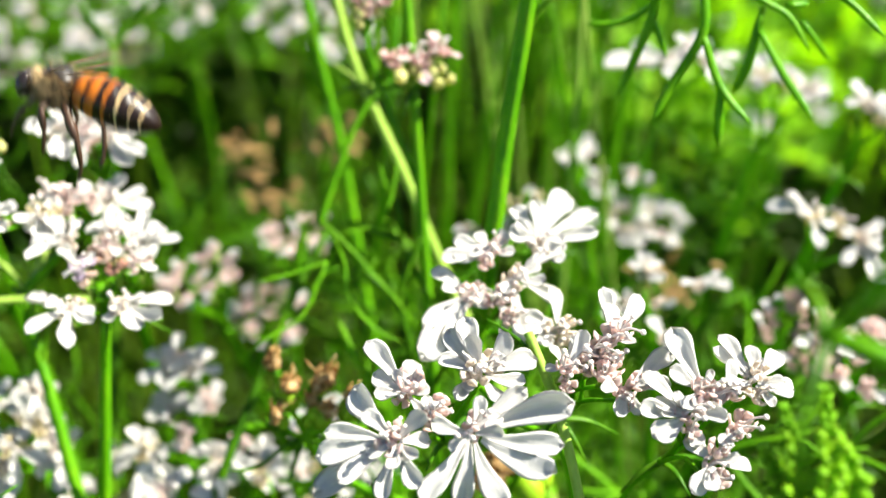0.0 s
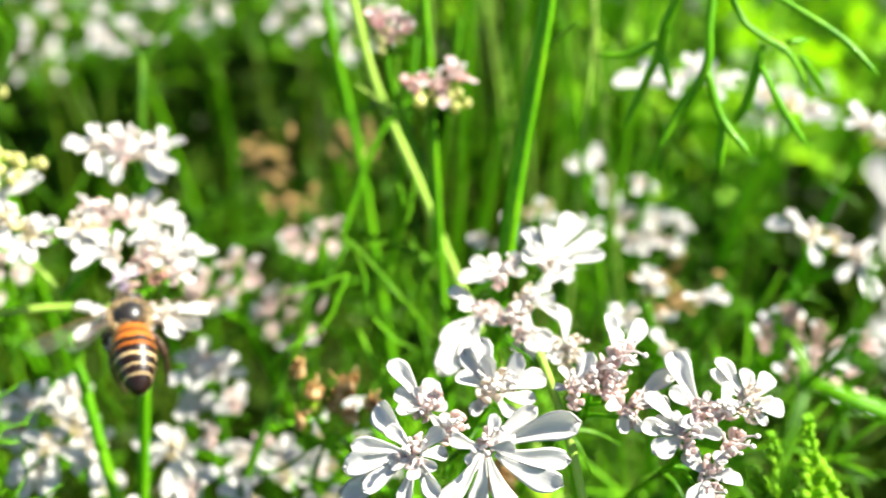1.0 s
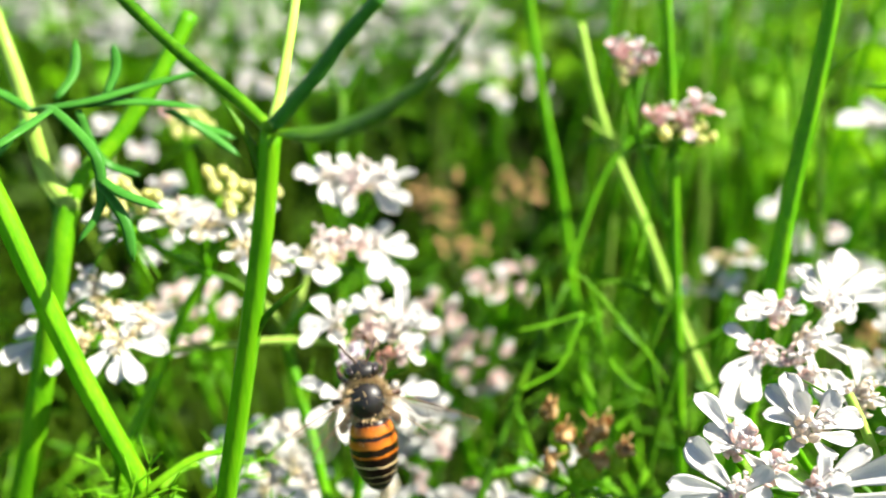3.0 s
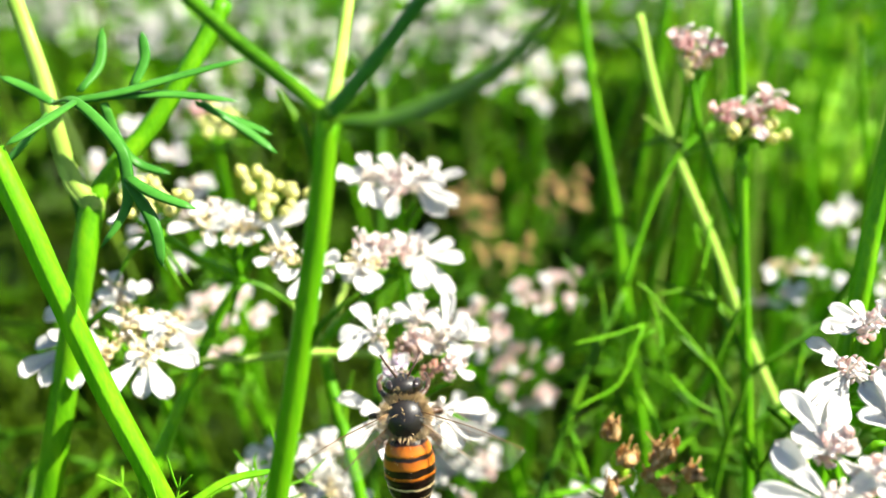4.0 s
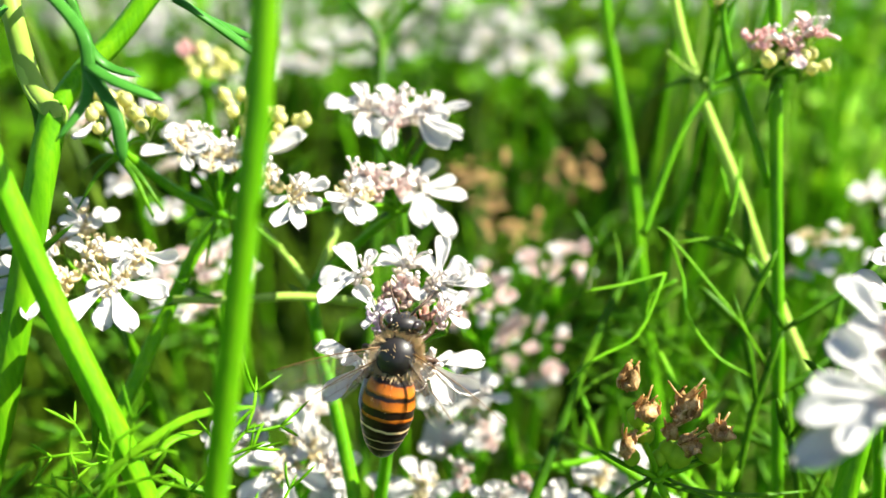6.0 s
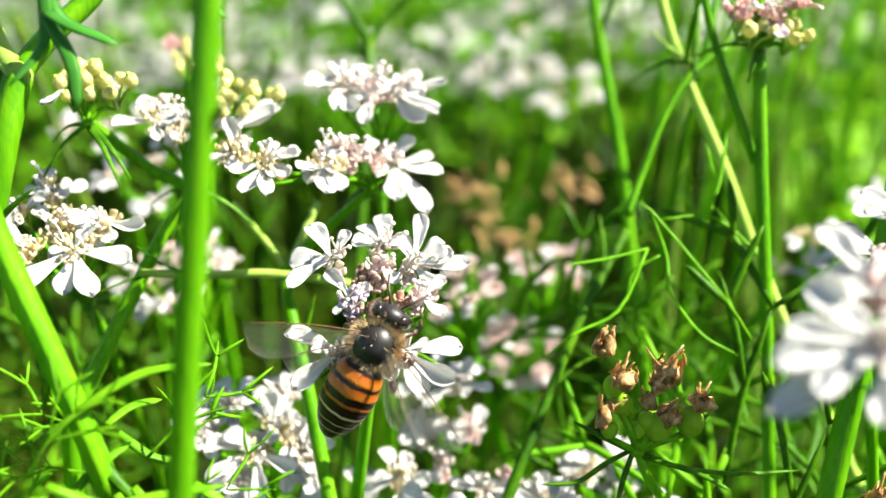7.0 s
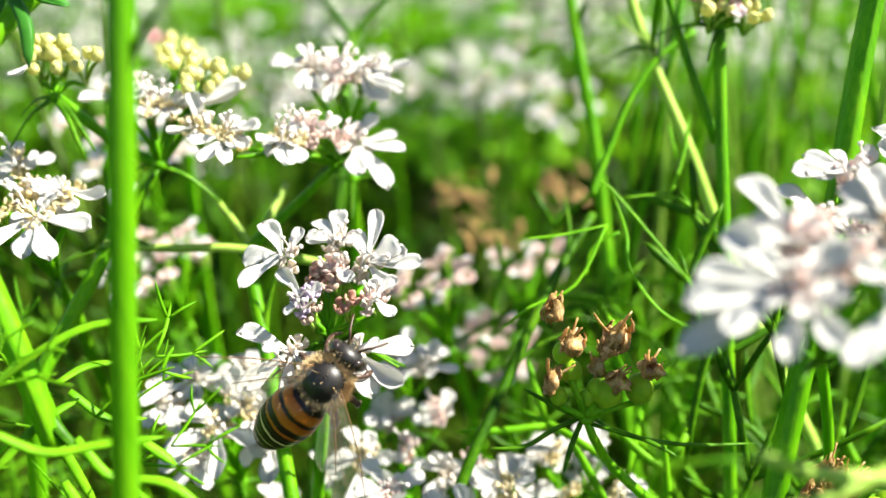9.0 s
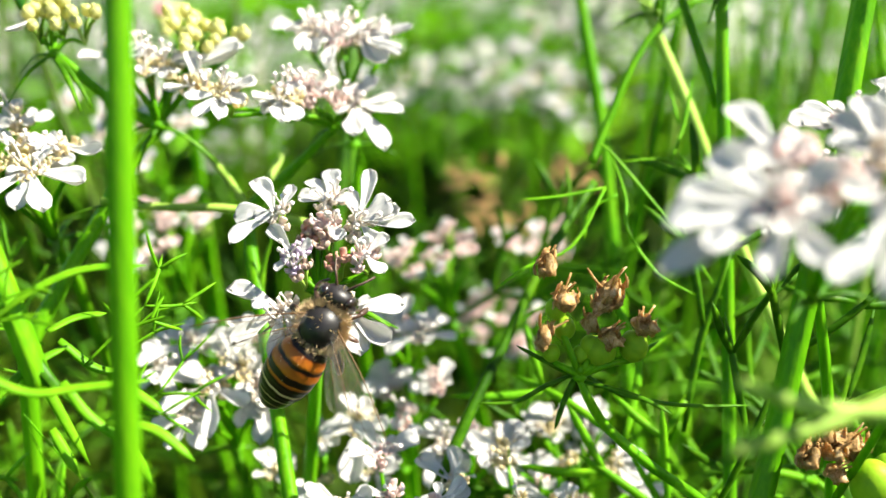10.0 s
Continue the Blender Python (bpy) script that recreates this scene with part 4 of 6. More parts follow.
# ---- the flower heads ----
def flowers():
    near = umbel("coriander_flower", NEAR_FRONT, "white and pale pink coriander flower in full bloom, long petals", 1, florets=5, stamens=8, thick=0.00033, extra=6, size=1.5, petals=SLIM_PETALS, stem=NEAR_FRONT_STEM)
    umbel("coriander_flower", NEAR_BACK, "white coriander flower with lilac-pink florets and long narrow petals", 2, florets=6, stamens=7, thick=0.00045, extra=4, size=1.35, petals=SLIM_PETALS,
          stem=[(0.045, 0.05, 0), (0.038, 0.052, 0.3), Vector(NEAR_BACK["hub"]) + Vector((0.004, -0.004, -0.03)), Vector(NEAR_BACK["hub"]) + Vector((0.002, -0.001, -0.01)), NEAR_BACK["hub"]])
    umbel("coriander_flower", NEAR_SIDE, "half-faded coriander flower with pink florets and few white petals", 3, florets=6, thick=0.00033, extra=3, size=1.35, petals=SLIM_PETALS)
    umbel("coriander_flower", NEAR_RIGHT, "white and pink coriander flower with spread petals", 4, florets=6, thick=0.00033, extra=5, size=1.35, petals=SLIM_PETALS)
    umbel("coriander_flower", UPPER_FLOWER, "flat white coriander flower with upright stamens", 6, florets=8, stamens=11, extra=4)
    umbel("coriander_flower", ROW_FLOWER, "white coriander flower with cream and pink florets", 7, florets=10, stamens=8, extra=5, thick=0.00045, stem=ROW_ARMS[0])
    umbel("coriander_flower", BUD_FLOWER, "opening coriander flower with yellow-green buds and white petals", 8, florets=9, extra=7, stem=[(BUD_STEM[0][0] - 0.03, BUD_STEM[0][1], 0)] + BUD_STEM + [BUD_FLOWER["hub"]])
    umbel("coriander_flower", LEFT_BUDS, "closed yellow-green coriander flower buds", 9, thick=0.0004, stem=[BUD_FLOWER["hub"]] + LEFT_BUD_TWIG[1:] + [LEFT_BUDS["hub"]])
    umbel("coriander_flower", UPPER_BUDS, "closed yellow-green buds with a rosy tint, out of focus", 23, stamens=0)
    umbel("coriander_flower", LEFT_FLOWER, "white coriander flower with cream florets, petals hanging", 10, florets=9, extra=5)
    umbel("coriander_flower", LOW_LEFT_FLOWER, "bright white coriander flower with cream centre low among leaves", 11, florets=10, extra=6)
    umbel("coriander_flower", LOW_RIGHT_FLOWER, "bright white coriander flower low behind the others", 12, florets=9, extra=8)
    umbel("coriander_flower", BOTTOM_FLOWER, "white coriander flower with cream florets in the shade", 13, florets=9, extra=8)
    umbel("coriander_flower", BOTTOM_FLOWER_B, "white coriander flower crowded among stems", 14, florets=9, extra=8)
    umbel("coriander_flower", BOTTOM_FLOWER_C, "white coriander flower crowded among fine leaves", 15, florets=9, extra=8)
    umbel("coriander_flower", PINK_TOP, "small rose-pink coriander flower going over", 16, florets=8, thick=0.0003, stem=PINK_TOP_STEM)
    umbel("coriander_flower", PINK_LOW, "small rose-pink coriander flower on a straight stem", 17, florets=8, thick=0.0003, stem=[PINK_STEM[2], Vector(PINK_STEM[3]) - Vector((0, 0, 0.002)), PINK_LOW["hub"]])
    umbel("coriander_flower", ROW_FAR_A, "flat bright white coriander flower", 18, florets=6)
    umbel("coriander_flower", ROW_FAR_B, "white coriander flower with cream florets", 19, florets=7)
    umbel("coriander_flower", ROW_FAR_C, "white coriander flower with cream florets", 20, florets=7)
    umbel("coriander_flower", EDGE_FLOWER, "large white coriander flower close by, out of focus", 22, florets=6, thick=0.0005, stem=[Vector(EDGE_FLOWER["hub"]) + Vector((0.11, -0.04, -0.3)), Vector(EDGE_FLOWER["hub"]) + Vector((0.07, -0.02, -0.06)), Vector(EDGE_FLOWER["hub"]) + Vector((0.02, -0.005, -0.009)), EDGE_FLOWER["hub"]])
    umbel("coriander_flower", MID_RIGHT, "loose white coriander flower with cream centre", 21, florets=7)
    return near


NEAR_HEAD = flowers()
BEE_HEAD = umbel("coriander_flower", BEE_FLOWER, "white coriander flower with faded red and lilac florets", 5, thick=0.00055, florets=6, stamens=6, extra=2,
                 stem=[Vector(BEE_FLOWER["hub"]) + Vector((-0.012, 0.03, -0.2)), Vector(BEE_FLOWER["hub"]) + Vector((-0.006, 0.012, -0.05)), Vector(BEE_FLOWER["hub"]) + Vector((-0.002, 0.004, -0.015)), BEE_FLOWER["hub"]])


# ---- stems ----
def stalk(name, line, r0, r1, label, material=STEM, ridge=0.09, sides=14, to_ground=True, arms=(), category="plant"):
    line = [Vector(p) for p in line]
    if to_ground:
        d = (line[0] - line[1]).normalized()
        if d.z > -0.3:
            d = Vector((d.x, d.y, -0.6)).normalized()
        a = line[0] + d * min(0.05, line[0].z * 0.3)
        line = [Vector((a.x + d.x * 0.05, a.y + d.y * 0.05 + 0.01, 0)), a.lerp(Vector((a.x + d.x * 0.04, a.y, 0)), 0.5), a] + line
    base = line[0].copy()
    thing = root(name, base, label, category, "coriander plants")
    bm = bmesh.new()
    tube(bm, [p - base for p in glide(line, 7)], r0, r1, sides, ridge=ridge)
    part("stalk", bm, material, thing)
    whole = glide(line, 7)
    for k, f in enumerate((0.72, 0.9)):
        p = whole[int(len(whole) * f)] - base
        way = (whole[min(len(whole) - 1, int(len(whole) * f) + 1)] - whole[int(len(whole) * f)]).normalized()
        out = way.cross(Vector((0.3, 1, 0.2)) * (1 if k else -1)).normalized()
        bm = bmesh.new()
        tube(bm, glide([p, p + way * 0.0025 + out * 0.0012, p + way * 0.005 + out * 0.0032], 4), r1 * 0.7, r1 * 0.25, 6, flat=0.35, tip=0.3)
        part("bract", bm, LEAF, thing)
    for arm, ra, rb, mat in arms:
        bm = bmesh.new()
        arm = [Vector(p) - base for p in arm]
        tube(bm, glide(arm, 6), ra, rb, 8, ridge=0.06)
        ball(bm, arm[0], ra * 1.25, (1, 1, 1), 8, 6)
        part("branch", bm, mat, thing)
    return thing


def stems():
    v = stalk("coriander_plant", V_STEM, 0.0012, 0.001, "thick ribbed light green stem forking in two",
              arms=[(V_LEFT, 0.0009, 0.0007, STEM_PALE), (V_RIGHT, 0.00085, 0.0008, STEM)])
    bm = bmesh.new()
    base = v.location
    sheath = [Vector(p) - base + Vector((0, -0.0006, 0)) for p in (V_LEFT[0], V_LEFT[1], V_LEFT[2])]
    tube(bm, glide(sheath, 5), 0.0006, 0.0004, 8, flat=0.4, mid=0.0001, tip=0.3)
    part("leaf_sheath", bm, STEM_PALE, v, "pale dried leaf sheath")
    stalk("coriander_plant", CROSS_STEM, 0.0009, 0.0008, "slanting ribbed green stem", to_ground=False)
    stalk("coriander_plant", BLADE, 0.0009, 0.0007, "broad ribbed green stem standing tall")
    stalk("coriander_plant", PINK_STEM, 0.00055, 0.00048, "thin upright light green stem")
    stalk("coriander_plant", BACK_STEM_A, 0.00065, 0.00055, "thin leaning bright green stem", STEM)
    stalk("coriander_plant", BACK_STEM_B, 0.0006, 0.00045, "thin leaning pale green stem", STEM_PALE)
    stalk("coriander_plant", CREAM_TWIG, 0.0004, 0.0003, "thin pale side twig", STEM_PALE, to_ground=False)
    stalk("coriander_plant", CENTER_BLADE, 0.00055, 0.0004, "slanting dark green stem", LEAF)
    f = stalk("coriander_plant", FORK_STEM, 0.00072, 0.00066, "upright ribbed green stem with a forked top",
              arms=[(FORK_ARMS[0], 0.00045, 0.0004, LEAF), (FORK_ARMS[1], 0.00045, 0.0004, LEAF_BLUE), (FORK_ARMS[2], 0.00042, 0.00036, STEM_PALE)])
    bm = bmesh.new()
    tube(bm, glide([Vector(p) - f.location for p in FORK_LEAF], 5), 0.00035, 0.0003, 8, flat=0.25, mid=0.0011, tip=0.2)
    part("leaf_blade", bm, LEAF, f)
    stalk("coriander_plant", ROW_STEM, 0.00062, 0.00055, "upright bright green stem branching below the flowers",
          arms=[(ROW_ARMS[1], 0.00035, 0.0003, STEM_PALE), (ROW_ARMS[2], 0.0004, 0.00035, STEM_PALE)])
    stalk("coriander_plant", DARK_FORK, 0.0007, 0.0006, "dark green stem forking in two, out of focus", LEAF, arms=[(arm, 0.00045, 0.0004, LEAF) for arm in DARK_FORK_ARMS])
    stalk("coriander_plant", SIDE_STEM, 0.00036, 0.0003, "slanting green stem with thin side twigs", to_ground=False, arms=[(SIDE_ARMS[0], 0.0003, 0.00028, LEAF), (SIDE_ARMS[1], 0.00016, 0.00012, STEM_PALE)])
    stalk("coriander_plant", PALE_STEM, 0.00038, 0.00034, "thin pale green stem under the near flowers", STEM_PALE)
    for line in BENT_TWIGS:
        stalk("coriander_plant", line, 0.00045, 0.0003, "pale green bent twig, out of focus", STEM_PALE, to_ground=False)
    rnd = random.Random(31)
    for k in range(38):
        y = rnd.uniform(0.10, 0.22)
        x = rnd.uniform(0.20, 0.52) * y
        foot = Vector((x + rnd.uniform(-0.03, 0.03), y + rnd.uniform(-0.02, 0.02), 0.30))
        top = Vector((x, y, 0.47 + rnd.uniform(-0.04, 0.02)))
        stalk("coriander_plant", [foot, foot.lerp(top, 0.5) + Vector((rnd.uniform(-0.004, 0.004), 0, 0)), top], 0.0006, 0.0003, "slender upright bright green stem in the crop", rnd.choice((STEM, LEAF_LIME, STEM_PALE)))
    return f


FORK_PLANT = stems()


# ---- fine leaves ----
def lobes(bm, lines, r=0.0005, flat=0.35):
    for ln in lines:
        tube(bm, glide(ln, 4), r * 0.8, r * 0.75, 6, flat=flat, mid=r * 0.3, tip=0.18)


def lobed_leaf(lines, label, material=LEAF, r=0.0005, flat=0.4):
    base = Vector(lines[0][0])
    thing = root("coriander_leaf", base, label, "leaf", "coriander leaves")
    for ln in lines:
        bm = bmesh.new()
        lobes(bm, [[Vector(p) - base for p in ln]], r, flat)
        part("leaflet", bm, material, thing)
    return thing


lobed_leaf(HANGING_LEAF, "hanging feathery green leaf with narrow blunt lobes", STEM, 0.00042, 0.6)
lobed_leaf(WHORL_LEAF, "dark blue-green feathery leaf on a stem", LEAF_BLUE, 0.00044, 0.3)
lobed_leaf(SPRIG, "fine branching light green leaf sprig", LEAF_LIME, 0.00015, 0.6)
lobed_leaf(LOW_LEAF, "bright green narrow leaf lobes low by the stem", LEAF_LIME, 0.00036, 0.35)


def feather_mesh(name, seed, size=0.03, sides=5, fine=3):
    """A finely divided leaf in its own plane: a rib, side ribs and narrow lobes."""
    rnd = random.Random(seed)
    bm = bmesh.new()
    lines = []

    def grow(p, ang, length, depth, tilt):
        d = Vector((math.sin(ang), math.cos(ang), tilt))
        bend = rnd.uniform(-0.14, 0.14)
        mid = p + d * length * 0.5 + Vector((math.cos(ang), -math.sin(ang), 0)) * bend * length * 0.3
        end = p + d * length + Vector((0, 0, rnd.uniform(-0.25, 0.05))) * length
        lines.append([p, mid, end])
        if depth > 0:
            for s in (-1, 1):
                for f in ((0.55, 1.0) if depth > 1 else (0.7,)):
                    q = p.lerp(mid, f * 2) if f < 0.5 else mid.lerp(end, f * 2 - 1)
                    grow(q, ang + s * rnd.uniform(0.4, 0.8), length * rnd.uniform(0.5, 0.8), depth - 1, rnd.uniform(-0.35, 0.35))

    grow(Vector((0, 0, 0)), 0, size * 0.5, 2, 0.1)
    forms = []
    for k in range(5):
        for ln in lines[k::5]:
            tube(bm, glide(ln, fine), 0.00022, 0.00020, sides, flat=0.3, mid=0.00016, tip=0.25, facing=(0, 0, 1))
        me = bpy.data.meshes.new(name)
        bm.to_mesh(me)
        bm.clear()
        me.shade_smooth()
        forms.append(me)
    bm.free()
    return forms


FEATHERS = [feather_mesh("leaflet", 40 + i) for i in range(8)]
FEATHERS_LIME = [[me.copy() for me in forms] for forms in FEATHERS[:3]]
FEATHERS_YOUNG = [[me.copy() for me in forms] for forms in FEATHERS[3:6]]
for forms_of, mat in ((FEATHERS, LEAF), (FEATHERS_LIME, LEAF_LIME), (FEATHERS_YOUNG, LEAF_YOUNG_SUNLIT)):
    for forms in forms_of:
        for me in forms:
            me.materials.append(mat)


def feather(at, seed, size=1.0, meshes=FEATHERS, lean=None, label="feathery green coriander leaf with narrow lobes"):
    rnd = random.Random(seed)
    ob = root("coriander_leaf", at, label, "leaf", "coriander leaves")
    for me in rnd.choice(meshes):
        mesh_part("leaflet", me, None, ob, smooth=False)
    y = Vector(lean) if lean else Vector((rnd.uniform(-1, 1), rnd.uniform(-0.6, 0.6), rnd.uniform(0.1, 1.2)))
    z = Vector((rnd.uniform(-0.5, 0.5), -0.6, rnd.uniform(0.2, 1)))
    ob.matrix_basis = Matrix.Translation(at) @ frame_of(y, z).to_4x4() @ Matrix.Diagonal((size, size, size, 1))
    return ob


def near_leaves():
    rnd = random.Random(5)
    # low leaves beside and behind the seed head, under the near flowers and by the left stems
    for k in range(64):
        y = rnd.uniform(0.062, 0.115)
        feather((rnd.uniform(0.012, 0.062) * y / 0.08, y, rnd.uniform(0.365, 0.408) - (y - 0.06) * 0.45), 100 + k, rnd.uniform(0.7, 1.1), FEATHERS_LIME if k % 4 == 1 else FEATHERS)
    for k in range(30):
        y = rnd.uniform(0.055, 0.10)
        feather((rnd.uniform(-0.062, -0.03) * y / 0.08, y, rnd.uniform(0.36, 0.396) - (y - 0.06) * 0.45), 200 + k, rnd.uniform(0.6, 1.0), FEATHERS_LIME if k % 5 < 3 else FEATHERS)
    for k in range(14):
        y = rnd.uniform(0.10, 0.16)
        feather((rnd.uniform(-0.05, 0.07), y, rnd.uniform(0.345, 0.385)), 300 + k, rnd.uniform(0.9, 1.4))
    for p in LEFT_GRASS[::2]:
        feather(Vector(p) - Vector((0, 0, 0.006)), round(p[0] * 1e4) + 900, rnd.uniform(0.26, 0.4), FEATHERS_LIME, (rnd.uniform(-0.5, 1), rnd.uniform(-0.3, 0.3), rnd.uniform(0.2, 1)))


def young_leaf(foot, tip, seed):
    """A young leaf still folded: a rib with short blunt lobes crowded along it."""
    rnd = random.Random(seed)
    foot, tip = Vector(foot), Vector(tip)
    thing = root("coriander_leaf", foot, "lime green young leaf with blunt crowded lobes", "leaf", "coriander leaves")
    rib = glide([Vector((0, 0, 0)), (tip - foot) * 0.5 + Vector((0.0006, 0, 0)), tip - foot], 8)
    bm = bmesh.new()
    tube(bm, rib, 0.00035, 0.0002, 6)
    part("rib", bm, LEAF_YOUNG_SUNLIT, thing)
    for k, p in enumerate(rib[2:]):
        for side in (-1, 1):
            d = Vector((side * rnd.uniform(0.5, 1), rnd.uniform(-0.6, 0.6), rnd.uniform(0.3, 1))).normalized() * rnd.uniform(0.0010, 0.0020) * (1.1 - 0.06 * k)
            bm = bmesh.new()
            tube(bm, glide([p, p + d * 0.6 + Vector((0, 0, 0.0002)), p + d], 4), 0.00015, 0.0002, 6, flat=0.4, mid=0.0002, tip=0.35)
            part("leaflet", bm, LEAF_YOUNG_SUNLIT, thing)
    return thing


for k, (foot, tip) in enumerate(YOUNG_LEAVES):
    young_leaf(foot, tip, 60 + k)
near_leaves()


# ---- seed head ----
def seed_head(stem, bracts, seeds, tufts, label):
    base = Vector(stem[-1])
    line = [Vector(p) for p in stem[::-1]]
    foot = Vector((base.x + 0.02, base.y + 0.02, 0))
    thing = root("coriander_seed_head", foot, label, "seed head")
    hub = line[-1]
    bm = bmesh.new()
    tube(bm, [p - foot for p in glide([foot, foot.lerp(line[0], 0.6) + Vector((0.004, 0, 0))] + line, 6)], 0.00045, 0.0003, 8, ridge=0.06)
    ball(bm, hub - foot, 0.0006, (1, 1, 0.7), 8, 5)
    part("stem", bm, STEM, thing)
    for ln in bracts:
        bm = bmesh.new()
        tube(bm, [Vector(p) - foot for p in glide(ln, 4)], 0.00018, 0.00013, 6, flat=0.5, mid=0.00006, tip=0.2)
        part("bract", bm, LEAF, thing)
    rnd = random.Random(3)
    for c, r in seeds:
        c, r = Vector(c), r * MM
        bm = bmesh.new()
        vs = ball(bm, (0, 0, 0), r, (0.95, 0.95, 1.08), 20, 12)
        for v in vs:
            a = math.atan2(v.co.y, v.co.x)
            k = 1 + 0.035 * math.sin(10 * a) * (1 - (v.co.z / (r * 1.1)) ** 2)
            v.co.x, v.co.y = v.co.x * k, v.co.y * k
        fruit = part("fruit", bm, SEED, thing)
        fruit.location = c - foot
        fruit.rotation_euler = (rnd.uniform(-0.3, 0.3), rnd.uniform(-0.3, 0.3), rnd.uniform(0, 3))
        bm = bmesh.new()
        tube(bm, [p - foot for p in glide([hub, hub.lerp(c, 0.5) + Vector((0, -0.0006, 0)), c - Vector((0, 0, r))], 4)], 0.00028, 0.00022, 6)
        part("ray", bm, STEM, thing)
    for k, (c, a, b) in enumerate(tufts):
        rnd = random.Random(50 + k)
        bm = bmesh.new()
        ball(bm, (0, 0, -b * MM * 0.35), b * MM * 0.5, (a / b * 0.9, a / b * 0.9, 0.9), 12, 8)
        for v in bm.verts:
            v.co *= 1 + 0.5 * noise.noise(v.co * 2500 + Vector((k, 0, 0)))
        for j in range(11):
            ang = 2.4 * j + rnd.uniform(-0.4, 0.4)
            out = Vector((math.cos(ang), math.sin(ang), 0))
            r = a * MM * rnd.uniform(0.35, 0.8)
            foot_at = out * r * 0.75 + Vector((0, 0, -b * MM * 0.75))
            tip = out * r * rnd.uniform(0.5, 1.1) + Vector((rnd.uniform(-0.2, 0.2) * a * MM, rnd.uniform(-0.2, 0.2) * a * MM, b * MM * rnd.uniform(0.3, 1.0)))
            tube(bm, glide([foot_at, foot_at.lerp(tip, 0.5) + out * r * 0.45, tip], 4), 0.00012, 0.00014, 8, flat=0.22, mid=a * MM * rnd.uniform(0.16, 0.34), facing=out)
        for v in bm.verts:
            v.co += Vector(noise.noise_vector(v.co * 1900 + Vector((k, 3, 0)))) * 0.00036 + Vector(noise.noise_vector(v.co * 5200 + Vector((k, 9, 0)))) * 0.00012
        for j in range(3):
            d = Vector((rnd.uniform(-1, 1), rnd.uniform(-1, 1), rnd.uniform(0.4, 1.4))).normalized()
            tube(bm, glide([d * 0.0003, d * b * MM * 0.7, d * b * MM * rnd.uniform(1.2, 1.7) + Vector((0.0003, 0, 0.0001))], 3), 0.00011, 0.00007, 5)
        tuft = part("withered_flower", bm, WITHERED, thing)
        tuft.location = Vector(c) - foot
        tuft.scale = (1.1, 1.1, 1.05)
        tuft.rotation_euler = (rnd.uniform(-0.5, 0.5), rnd.uniform(-0.6, 0.6), 0)
    return thing


seed_head(SEED_STEM, SEED_BRACTS, SEEDS, DRY_TUFTS, "coriander seed head with green fruits and withered brown flowers")
seed_head(DRY_STEM, [], DRY_SEEDS, DRY_HEADS, "coriander seed head with yellow-green fruits and dry brown flowers")


def chance_heads():
    """Flower heads of the plants behind, out of focus."""
    spots = SPOTS
    for k, (x, y, z) in enumerate(spots):
        if k in BARE:
            continue
        if k in SMALL:
            umbel("coriander_flower", chance_spec((x, y, z - 0.009), 700 + k, radius=0.0025, count=2, petal=2.2, tones=("white", "cream")), "small white coriander flower deep in the crop", 900 + k, florets=3, stamens=0, extra=1)
        elif k in TALL:
            umbel("coriander_flower", chance_spec((x, y, z - 0.009), 700 + k, radius=0.008, count=5, petal=3.6, tones=("white", "cream")), "broad white coriander flower in the sun, out of focus", 900 + k, florets=5, stamens=0)
        elif k in FADED:
            umbel("coriander_flower", chance_spec((x, y, z - 0.009), 700 + k, radius=0.0042, count=9, petal=2.0, tones=("brown", "pink"), tips_each=(1, 1, 2)), "faded pinkish coriander flower deep in the crop", 900 + k, florets=6, stamens=0, extra=0)
        else:
            umbel("coriander_flower", chance_spec((x, y, z - 0.009), 700 + k, radius=0.005, count=4, petal=2.6, tones=("pink", "cream", "white")), "white coriander flower deep in the crop", 900 + k, florets=4, stamens=0)
        for j in range(1 if k < 15 else 0):
            feather((x + 0.006 * j - 0.001, y - 0.002, z - 0.008), 1200 + 2 * k + j, 0.9, lean=(0.6 - j, -0.2, 0.5))
    for k, (x, y, z) in enumerate(LOW_HEADS):
        umbel("coriander_flower", chance_spec((x, y, z - 0.009), 740 + k, radius=0.005, count=4, petal=3.2, up=(0, -0.4, 1), tones=("cream", "pink")), "white coriander flower with pinkish florets low among the stems", 980 + k, florets=6, stamens=2, extra=2, thick=0.0004)
    rnd = random.Random(77)
    made = 0
    while made < 26:
        y = rnd.uniform(0.20, 0.55)
        x = rnd.uniform(-0.55, 0.55) * (y + 0.05)
        z = rnd.uniform(0.36, 0.415)
        if y < 0.42 and -0.15 < x / (y + 0.05) < 0.30:
            continue
        umbel("coriander_flower", chance_spec((x, y, z), 800 + made, petal=3.6, radius=0.01), "white coriander flower deep in the crop", 950 + made, florets=2, stamens=0)
        made += 1


chance_heads()


